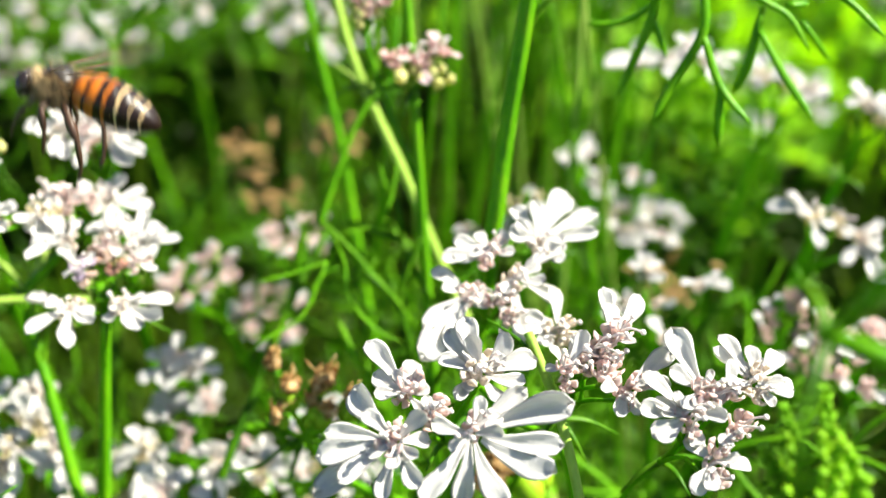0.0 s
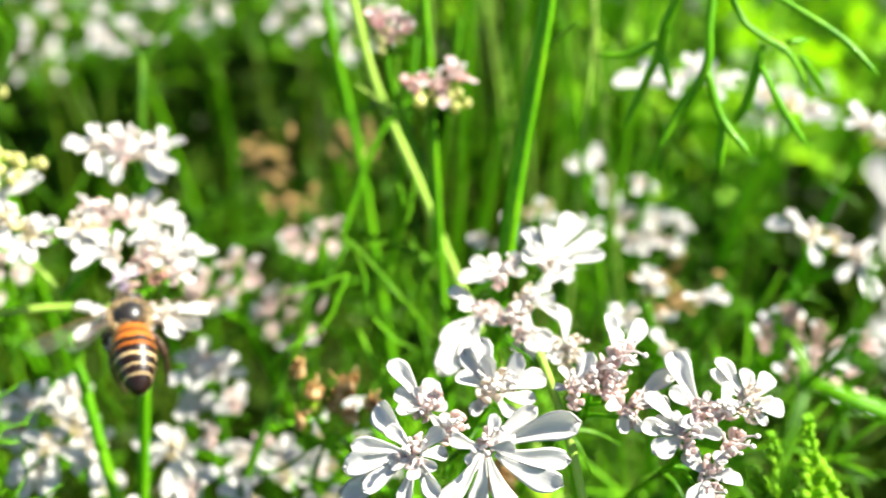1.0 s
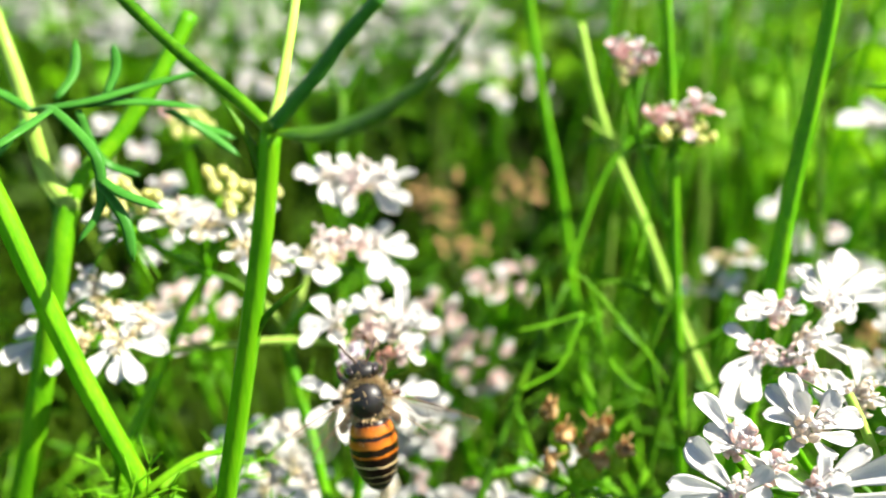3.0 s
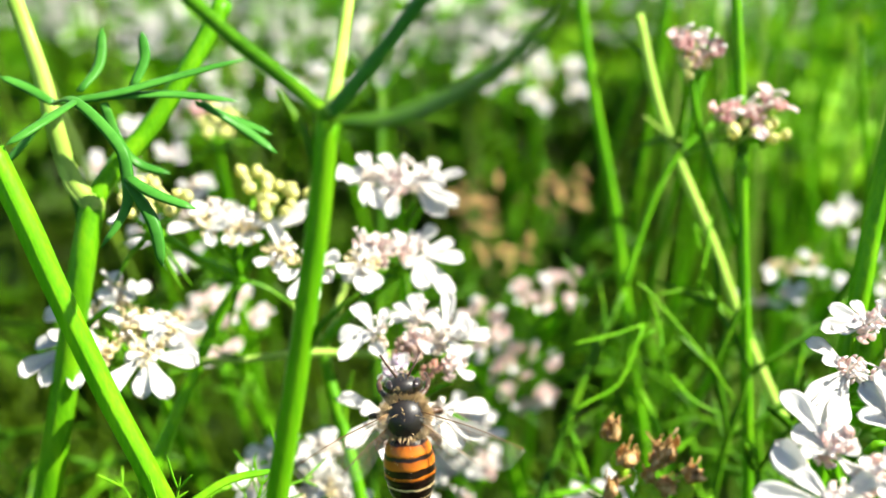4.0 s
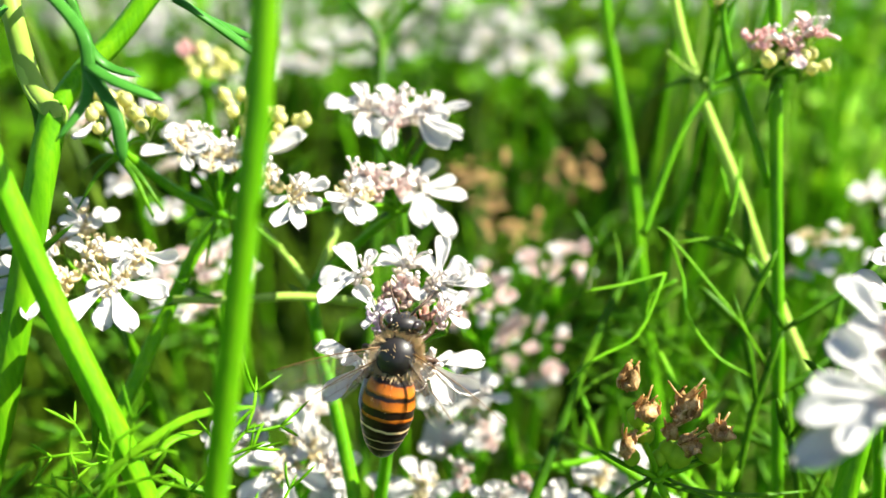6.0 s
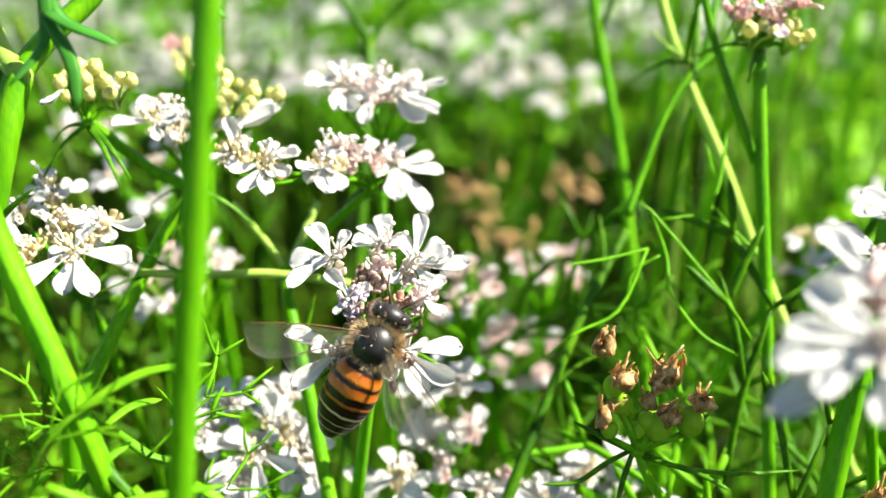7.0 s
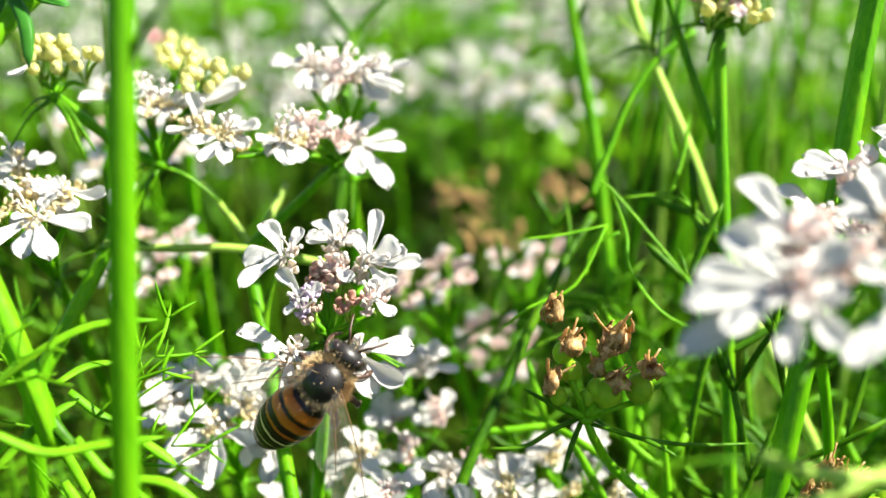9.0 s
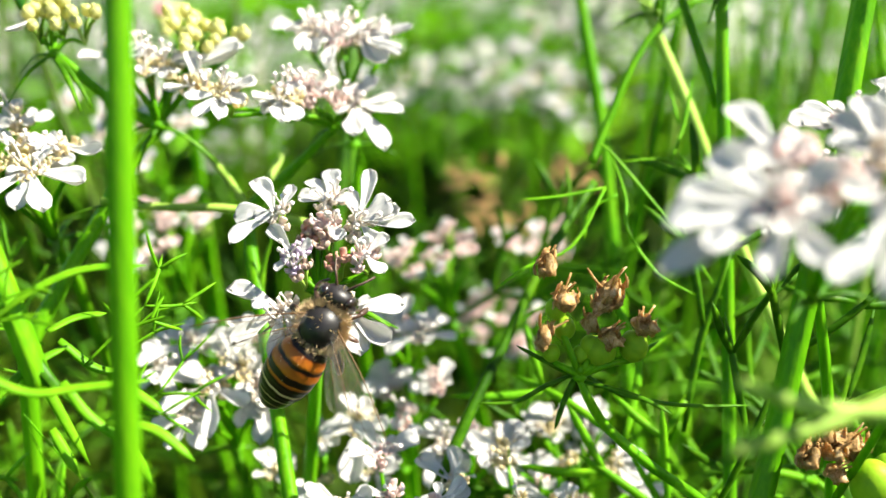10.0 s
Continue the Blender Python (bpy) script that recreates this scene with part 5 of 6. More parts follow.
def withered_leaves():
    for k, (x, y, z, s) in enumerate(BROWNS):
        rnd = random.Random(600 + k)
        bm = bmesh.new()
        for j in range(22):
            c = Vector((rnd.gauss(0, 0.7), rnd.gauss(0, 0.4), rnd.gauss(0, 0.35))) * s
            d = Vector((rnd.uniform(-1, 1), rnd.uniform(-0.6, 0.6), rnd.uniform(-0.7, 0.7))).normalized() * s * rnd.uniform(0.3, 0.7)
            tube(bm, glide([c - d * 0.5, c + Vector((0, 0, s * 0.08)), c + d * 0.5], 4), s * 0.03, s * 0.02, 6, flat=0.25, mid=s * 0.06)
        ob = part("withered_leaf", bm, TAN_LEAF, None)
        ob.location = (x, y, z)
        tagged(ob, "withered tan leaf deep among the stems", "leaf", "withered leaves")
        feather((x, y, z - 0.03), 650 + k, 1.0)


withered_leaves()


# ---- the crop behind, too many to count ----
def mesh_arrays(me):
    v = np.empty(len(me.vertices) * 3)
    me.vertices.foreach_get("co", v)
    return v.reshape(-1, 3), [tuple(p.vertices) for p in me.polygons]


def crop(name, protos, places, material, label):
    verts, faces, at = [], [], 0
    for k, m in places:
        v, f = protos[k]
        mat = np.array(m)
        verts.append(v @ mat[:3, :3].T + mat[:3, 3])
        faces.extend(tuple(i + at for i in q) for q in f)
        at += len(v)
    me = bpy.data.meshes.new(name)
    me.from_pydata(np.concatenate(verts).tolist(), [], faces)
    me.materials.append(material)
    me.shade_smooth()
    ob = new(name, me)
    return tagged(ob, label, "crop", kind="stuff")


def stem_proto(seed):
    rnd = random.Random(seed)
    bm = bmesh.new()
    a = Vector((rnd.uniform(-0.03, 0.03), rnd.uniform(-0.03, 0.03), 0.42))
    tube(bm, glide([Vector((0, 0, 0)), a * 0.5 + Vector((rnd.uniform(-0.02, 0.02), rnd.uniform(-0.02, 0.02), 0)), a], 3), 0.0010, 0.0006, 5)
    me = bpy.data.meshes.new("stalk_form")
    bm.to_mesh(me)
    bm.free()
    return mesh_arrays(me)


def flower_proto(seed, petals=24):
    rnd = random.Random(seed)
    vs, fs, at = [], [], 0
    pv, pf = mesh_arrays(petal_mesh("petal", seed, 0.25, rows=4, cols=3))
    for k in range(petals):
        a = rnd.uniform(0, 6.28)
        r = rnd.uniform(0.002, 0.009)
        d = Vector((math.cos(a), math.sin(a), rnd.uniform(-0.3, 0.4)))
        m = Matrix.Translation((math.cos(a) * r, math.sin(a) * r, rnd.uniform(0, 0.003))) @ frame_of(d, (rnd.uniform(-0.5, 0.5), rnd.uniform(-0.5, 0.5), 1)).to_4x4() @ Matrix.Scale(0.0042, 4)
        m = np.array(m)
        vs.append(pv @ m[:3, :3].T + m[:3, 3])
        fs.extend(tuple(i + at for i in q) for q in pf)
        at += len(pv)
    return np.concatenate(vs), fs


def broad_proto(seed):
    """A broad lower leaf: three lobed fans on short stalks, 30 mm across."""
    rnd = random.Random(seed)
    vs, fs = [], []
    for k in range(3):
        turn = Euler((rnd.uniform(-0.3, 0.3), rnd.uniform(-0.3, 0.3), (k - 1) * 1.25 + rnd.uniform(-0.2, 0.2))).to_matrix()
        at = len(vs)
        vs.append(turn @ Vector((0, 0.003, 0)))
        for j in range(13):
            a = (j / 12 - 0.5) * 2.6
            r = 0.0105 * (1 + 0.22 * math.cos(a * 7 + k)) * (1.05 - 0.22 * abs(a)) * rnd.uniform(0.9, 1.1)
            vs.append(turn @ Vector((math.sin(a) * r, 0.004 + math.cos(a) * r, 0.0016 * math.cos(a * 7 + k) - 0.12 * r * abs(a))))
        fs += [(at, at + j + 1, at + j + 2) for j in range(12)]
    return np.array([tuple(v) for v in vs]), fs


def far_crop():
    rnd = random.Random(11)
    feathers = []
    for k in range(8):
        got = [mesh_arrays(me) for me in feather_mesh("leaflet", 40 + k, sides=3, fine=2)]
        at = np.cumsum([0] + [len(v) for v, f in got])
        feathers.append((np.concatenate([v for v, f in got]), [tuple(i + a for i in q) for (v, f), a in zip(got, at) for q in f]))
    stalks = [stem_proto(i) for i in range(6)]
    blooms = [flower_proto(i) for i in range(4)]

    def spot(y0, y1, spread):
        y = y0 + (y1 - y0) * rnd.random() ** 1.6
        return rnd.uniform(-spread, spread) * (y + 0.12), y

    leaf_places, stalk_places, bloom_places = [], [], []
    for k in range(2300):
        x, y = spot(0.13, 1.6, 0.7)
        top = 0.385 if y > 0.3 else 0.312
        turn = frame_of((rnd.uniform(-1, 1), rnd.uniform(-1, 1), rnd.uniform(0.0, 1.2)), (rnd.uniform(-1, 1), rnd.uniform(-1, 1), 1)).to_4x4()
        leaf_places.append((rnd.randrange(8), Matrix.Translation((x, y, top - rnd.random() ** 1.5 * 0.20)) @ turn @ Matrix.Scale(rnd.uniform(1.1, 2.0) * (1 + y), 4)))
    for k in range(500):
        x, y = rnd.uniform(-0.35, 0.35), rnd.uniform(0.03, 0.6)
        turn = frame_of((rnd.uniform(-1, 1), rnd.uniform(-1, 1), rnd.uniform(0.0, 1.0)), (rnd.uniform(-1, 1), rnd.uniform(-1, 1), 1)).to_4x4()
        leaf_places.append((rnd.randrange(8), Matrix.Translation((x, y, rnd.uniform(0.10, 0.27))) @ turn @ Matrix.Scale(rnd.uniform(1.5, 2.6), 4)))
    for k in range(420):
        x, y = spot(0.19, 1.8, 0.7)
        s = rnd.uniform(0.85, 1.08)
        stalk_places.append((rnd.randrange(6), Matrix.Translation((x, y, 0)) @ Euler((rnd.uniform(-0.16, 0.16), rnd.uniform(-0.16, 0.16), rnd.uniform(0, 6))).to_matrix().to_4x4() @ Matrix.Diagonal((1, 1, s, 1))))
    for k in range(1200):
        x, y = spot(0.30, 1.8, 0.7)
        turn = Euler((rnd.uniform(-0.4, 0.4), rnd.uniform(-0.4, 0.4), rnd.uniform(0, 6))).to_matrix().to_4x4()
        bloom_places.append((rnd.randrange(4), Matrix.Translation((x, y, rnd.uniform(0.372, 0.425))) @ turn @ Matrix.Scale(rnd.uniform(0.9, 1.3) * (1 + 0.5 * y), 4)))
    # Shade put into the near leaves' colour, sunlight into two in three beyond.
    crop("crop_leaves", feathers, [p for i, p in enumerate(leaf_places) if p[1].translation.y < 0.26 or not i % 3], LEAF_SHADE, "feathery coriander leaves of the crop, green darkened for shade")
    crop("crop_leaves", feathers, [p for i, p in enumerate(leaf_places) if p[1].translation.y >= 0.26 and i % 3], LEAF_LIME, "coriander leaves of the crop, sunlight put into a lighter green")
    # The stems carry the same shade-darkened green.
    crop("crop_stems", stalks, stalk_places, LEAF_SHADE, "upright green coriander stems of the crop")
    broad = [broad_proto(i) for i in range(6)]
    low = []
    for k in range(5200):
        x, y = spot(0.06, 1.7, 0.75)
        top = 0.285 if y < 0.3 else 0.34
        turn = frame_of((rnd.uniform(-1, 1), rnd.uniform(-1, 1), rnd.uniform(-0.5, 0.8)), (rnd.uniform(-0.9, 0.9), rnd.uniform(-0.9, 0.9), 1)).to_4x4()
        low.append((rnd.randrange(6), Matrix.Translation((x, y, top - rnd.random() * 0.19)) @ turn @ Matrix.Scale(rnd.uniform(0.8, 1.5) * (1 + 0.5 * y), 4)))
    # Dark green stands in for the shade under the upper leaves.
    crop("crop_leaves", broad, low, LEAF_BROAD_SHADE, "broad lower coriander leaves, canopy shade in their dark green")
    crown = []
    while len(crown) < 3000:
        y = rnd.uniform(0.215, 0.85)
        u = rnd.uniform(-0.7, 0.85)
        if y < 0.33 and u < (0.36 if y < 0.27 else 0.28):
            continue
        turn = frame_of((rnd.uniform(-1, 1), rnd.uniform(-1, 1), rnd.uniform(-0.3, 1)), (rnd.uniform(-0.7, 0.9), rnd.uniform(-1, 0.5), 1)).to_4x4()
        crown.append((rnd.randrange(6), Matrix.Translation((u * (y + 0.05), y, rnd.uniform(0.33, 0.385) + 0.03 * (y - 0.2))) @ turn @ Matrix.Scale(rnd.uniform(0.3, 0.6) * (1 + y), 4)))
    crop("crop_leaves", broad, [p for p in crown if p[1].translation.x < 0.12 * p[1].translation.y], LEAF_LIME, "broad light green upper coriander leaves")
    # Right-hand leaves get sunlight as a yellower, lighter green.
    crop("crop_leaves", broad, [p for p in crown if p[1].translation.x >= 0.12 * p[1].translation.y], LEAF_YOUNG_SUNLIT, "broad upper coriander leaves, sunlight put into their yellow-green")
    for k in range(210):
        y = rnd.uniform(0.28, 0.6)
        turn = Euler((rnd.uniform(-0.4, 0.4), rnd.uniform(-0.4, 0.4), rnd.uniform(0, 6))).to_matrix().to_4x4()
        u = rnd.uniform(-0.6, 0.8)
        if y > 0.33 or u > 0.25:
            bloom_places.append((rnd.randrange(4), Matrix.Translation((u * (y + 0.05), y, rnd.uniform(0.372, 0.396))) @ turn @ Matrix.Scale(rnd.uniform(0.8, 1.3), 4)))
    bright = []
    while len(bright) < 700:
        y = rnd.uniform(0.22, 0.75)
        u = rnd.uniform(-0.7, 0.85)
        if y < 0.33 and u < 0.25:
            continue
        turn = frame_of((rnd.uniform(-1, 1), rnd.uniform(-1, 1), rnd.uniform(0.3, 1.5)), (rnd.uniform(-1, 1), rnd.uniform(-1, 1), 1)).to_4x4()
        bright.append((rnd.randrange(8), Matrix.Translation((u * (y + 0.05), y, rnd.uniform(0.33, 0.38) + 0.04 * (y - 0.2))) @ turn @ Matrix.Scale(rnd.uniform(0.9, 1.7), 4)))
    # Lime brightens these leaves as sunlight would.
    crop("crop_leaves", feathers, bright, LEAF_LIME, "upper coriander leaves, sunlight put into their bright light green")
    crop("crop_flowers", blooms, bloom_places, PETAL_FAR, "white coriander flowers of the far crop")
    # Leaves out of view on the sun's side, added to shade the crop.
    side = []
    for k in range(1300):
        y = rnd.uniform(-0.12, 0.6)
        x = max(0.15, 0.75 * y + 0.15) + rnd.random() ** 1.3 * 0.35
        turn = frame_of((rnd.uniform(-1, 1), rnd.uniform(-1, 1), rnd.uniform(-0.3, 0.8)), (rnd.uniform(-0.6, 0.6), rnd.uniform(-0.6, 0.6), 1)).to_4x4()
        side.append((rnd.randrange(8), Matrix.Translation((x, y, rnd.uniform(0.30, 0.425))) @ turn @ Matrix.Scale(rnd.uniform(1.6, 2.8), 4)))
    crop("crop_leaves", feathers, side, LEAF, "unseen feathery coriander leaves added to shade the crop")
    # the field goes on behind and beside the camera and to the horizon
    rim = []
    for k in range(260):
        a, r = rnd.uniform(0, 6.28), rnd.uniform(0.35, 3.0)
        x, y = math.cos(a) * r, math.sin(a) * r
        if y > 0.1 and abs(x) < 0.75 * (y + 0.12):
            continue
        turn = frame_of((rnd.uniform(-1, 1), rnd.uniform(-1, 1), rnd.uniform(0.0, 1.0)), (0, 0, 1)).to_4x4()
        rim.append((rnd.randrange(8), Matrix.Translation((x, y, rnd.uniform(0.1, 0.36))) @ turn @ Matrix.Scale(rnd.uniform(3, 6), 4)))
    crop("crop_leaves", feathers, rim, LEAF, "feathery green coriander leaves of the field around")
    field, heads = [], []
    while len(field) < 13000:
        x, y = rnd.uniform(-4.2, 4.2), rnd.uniform(-4.2, 4.8)
        if math.hypot(x, y) < 0.32 or (y > 0 and abs(x) < 0.75 * y + 0.12 and y < 1.5):
            continue
        turn = frame_of((rnd.uniform(-1, 1), rnd.uniform(-1, 1), rnd.uniform(-0.3, 0.8)), (rnd.uniform(-0.7, 0.7), rnd.uniform(-0.7, 0.7), 1)).to_4x4()
        field.append((rnd.randrange(6), Matrix.Translation((x, y, rnd.uniform(0.12, 0.37))) @ turn @ Matrix.Scale(rnd.uniform(2.4, 4.8), 4)))
        if len(field) % 4 == 0:
            heads.append((rnd.randrange(4), Matrix.Translation((x, y, rnd.uniform(0.38, 0.43))) @ Euler((rnd.uniform(-0.4, 0.4), rnd.uniform(-0.4, 0.4), rnd.uniform(0, 6))).to_matrix().to_4x4() @ Matrix.Scale(rnd.uniform(2.2, 3.4), 4)))
    crop("crop_leaves", broad, field[::2], LEAF_LIME, "light green coriander leaves of the field around")
    crop("crop_leaves", broad, field[1::2], LEAF_BROAD_SHADE, "coriander leaves of the field around in the same shaded green")
    crop("crop_flowers", [flower_proto(i, 10) for i in range(4)], heads, PETAL_FAR, "white coriander flowers of the field around")


far_crop()


# ---- honey bee ----
def bee_materials():
    made = {}
    m, nodes, links = shader("bee_abdomen")
    b = nodes["Principled BSDF"]
    b.inputs["Roughness"].default_value = 0.34
    b.inputs["Specular IOR Level"].default_value = 0.28
    b.inputs["Coat Weight"].default_value = 0.08
    tc = nodes.new("ShaderNodeTexCoord")
    sep = nodes.new("ShaderNodeSeparateXYZ")
    links.new(tc.outputs["Object"], sep.inputs[0])
    warp = nodes.new("ShaderNodeTexNoise")
    warp.inputs["Scale"].default_value = 900
    links.new(tc.outputs["Object"], warp.inputs["Vector"])
    add = nodes.new("ShaderNodeMath")
    add.operation = "MULTIPLY_ADD"
    add.inputs[1].default_value = 0.0004
    links.new(warp.outputs["Fac"], add.inputs[0])
    links.new(sep.outputs["Y"], add.inputs[2])
    rng = nodes.new("ShaderNodeMapRange")
    rng.inputs["From Min"].default_value = 0.0
    rng.inputs["From Max"].default_value = -0.0062
    links.new(add.outputs[0], rng.inputs["Value"])
    ramp = nodes.new("ShaderNodeValToRGB")
    els = ramp.color_ramp.elements
    dark, orange, amber, pale = (0.012, 0.005, 0.003, 1), (0.32, 0.078, 0.006, 1), (0.46, 0.138, 0.012, 1), (0.66, 0.48, 0.24, 1)
    stops = [(0.0, dark), (0.015, dark), (0.04, orange), (0.14, amber), (0.165, dark), (0.195, dark), (0.215, orange), (0.31, amber), (0.33, dark), (0.415, dark), (0.43, amber), (0.455, orange), (0.47, dark), (0.58, dark),
             (0.59, pale), (0.605, pale), (0.62, dark), (0.745, dark), (0.755, pale), (0.77, dark), (0.87, dark), (0.88, pale), (0.90, dark)]
    els[0].position, els[0].color = stops[0]
    els[1].position, els[1].color = 1.0, dark
    for p, c in stops[1:]:
        els.new(p).color = c
    links.new(rng.outputs["Result"], ramp.inputs["Fac"])
    links.new(ramp.outputs["Color"], b.inputs["Base Color"])
    bp = nodes.new("ShaderNodeBump")
    bp.inputs["Strength"].default_value = 0.3
    bp.inputs["Distance"].default_value = 0.00005
    grain = nodes.new("ShaderNodeTexNoise")
    grain.inputs["Scale"].default_value = 6000
    links.new(tc.outputs["Object"], grain.inputs["Vector"])
    links.new(grain.outputs["Fac"], bp.inputs["Height"])
    links.new(bp.outputs["Normal"], b.inputs["Normal"])
    made["abdomen"] = m
    for key, cols, rough, coat in (("black", [(0.007, 0.006, 0.006), (0.018, 0.015, 0.013)], 0.42, 0.15), ("leg", [(0.03, 0.016, 0.01), (0.08, 0.04, 0.022)], 0.4, 0.1), ("vein", [(0.09, 0.045, 0.015), (0.20, 0.11, 0.04)], 0.5, 0.0), ("eye", [(0.010, 0.007, 0.006), (0.025, 0.016, 0.012)], 0.18, 0.6)):
        m, nodes, links = shader("bee_" + key)
        colour, height, _ = tinted(nodes, links, cols, 1500)
        b = nodes["Principled BSDF"]
        b.inputs["Roughness"].default_value = rough
        b.inputs["Specular IOR Level"].default_value = 0.35
        b.inputs["Coat Weight"].default_value = coat
        links.new(colour, b.inputs["Base Color"])
        bp = nodes.new("ShaderNodeBump")
        bp.inputs["Strength"].default_value = 0.4
        bp.inputs["Distance"].default_value = 0.00005
        links.new(height, bp.inputs["Height"])
        links.new(bp.outputs["Normal"], b.inputs["Normal"])
        made[key] = m
    made["fur"] = leafy("bee_fur", [(0.46, 0.32, 0.15), (0.70, 0.55, 0.32)], (1, 0.9, 0.7), 900, rough=0.8, thin=0.3)
    m, nodes, links = shader("bee_wing_membrane")
    b = nodes["Principled BSDF"]
    b.inputs["Base Color"].default_value = (0.78, 0.74, 0.66, 1)
    b.inputs["Roughness"].default_value = 0.25
    clear = nodes.new("ShaderNodeBsdfTransparent")
    clear.inputs["Color"].default_value = (1, 1, 0.99, 1)
    tc = nodes.new("ShaderNodeTexCoord")
    wr = nodes.new("ShaderNodeTexNoise")
    wr.inputs["Scale"].default_value = 700
    links.new(tc.outputs["Object"], wr.inputs["Vector"])
    fac = nodes.new("ShaderNodeMapRange")
    fac.inputs["To Min"].default_value = 0.02
    fac.inputs["To Max"].default_value = 0.07
    links.new(wr.outputs["Fac"], fac.inputs["Value"])
    mix = nodes.new("ShaderNodeMixShader")
    links.new(fac.outputs["Result"], mix.inputs["Fac"])
    links.new(clear.outputs["BSDF"], mix.inputs[1])
    glow = nodes.new("ShaderNodeBsdfTranslucent")
    glow.inputs["Color"].default_value = (0.85, 0.82, 0.74, 1)
    skin = nodes.new("ShaderNodeMixShader")
    links.new(b.outputs["BSDF"], skin.inputs[1])
    links.new(glow.outputs["BSDF"], skin.inputs[2])
    links.new(skin.outputs["Shader"], mix.inputs[2])
    links.new(mix.outputs["Shader"], nodes["Material Output"].inputs["Surface"])
    made["wing"] = m
    return made


BEE_MAT = bee_materials()
BEE_SIZE = 1.05 * MM


def hairs(bm, points, length, seed, width=0.035):
    rnd = random.Random(seed)
    for p, n in points:
        d = (n + Vector((rnd.uniform(-1, 1), rnd.uniform(-1, 1), rnd.uniform(-1, 1))) * 0.45).normalized()
        a = d.orthogonal().normalized() * width
        b = d.cross(a)
        ln = length * rnd.uniform(0.6, 1.3)
        tip = bm.verts.new(p + d * ln)
        ring = [bm.verts.new(p + v) for v in (a, -0.5 * a + 0.87 * b, -0.5 * a - 0.87 * b)]
        for i in range(3):
            bm.faces.new((ring[i], ring[(i + 1) % 3], tip))


def wing_mesh(length, width, side, name):
    """A wing membrane: straight leading edge, rounded end, thin body; it points along x."""
    bm = bmesh.new()
    top, low = [], []
    n = 14
    for i in range(n + 1):
        s = i / n
        lead = 0.10 * width * math.sin(math.pi * s)
        back = width * (0.10 + 0.9 * math.sin(math.pi * min(1, s * 0.5 + 0.08) ** 1.0) ** 1.4) * math.sqrt(max(0.0, 1 - max(0, (s - 0.72) / 0.28) ** 2.2))
        x = side * s * length
        top.append(bm.verts.new((x, lead * (1 - s ** 8), 0.05 * math.sin(5 * s))))
        low.append(bm.verts.new((x, -back, 0.08 * math.sin(4 * s + 1))))
    for i in range(n):
        bm.faces.new((top[i], top[i + 1], low[i + 1], low[i]))
    bmesh.ops.subdivide_edges(bm, edges=[e for e in bm.edges], cuts=1)
    bmesh.ops.solidify(bm, geom=bm.faces[:], thickness=0.012)
    bmesh.ops.scale(bm, vec=(BEE_SIZE, BEE_SIZE, BEE_SIZE), verts=bm.verts)
    veins = bmesh.new()
    k = BEE_SIZE
    for ln, r in (([(0, 0.02, 0.03), (0.5, 0.10 * width, 0.05), (0.97, 0.03, 0.0)], 0.05), ([(0.02, -0.1, 0.02), (0.45, -0.05 * width, 0.05), (0.75, 0.02 * width, 0.03)], 0.022), ([(0.02, -0.15, 0.02), (0.5, -0.4 * width, 0.05), (0.85, -0.45 * width, 0.03)], 0.016),
                  ([(0.45, -0.05 * width, 0.05), (0.52, -0.4 * width, 0.05), (0.6, -0.8 * width, 0.03)], 0.014), ([(0.65, 0, 0.05), (0.7, -0.4 * width, 0.04), (0.82, -0.45 * width, 0.03)], 0.013), ([(0.2, -0.12 * width, 0.05), (0.32, -0.3 * width, 0.05), (0.38, -0.62 * width, 0.05)], 0.014)):
        tube(veins, glide([Vector((side * x * length, y, z)) * k for x, y, z in ln], 4), r * k, r * 0.7 * k, 5)
    return bm, veins


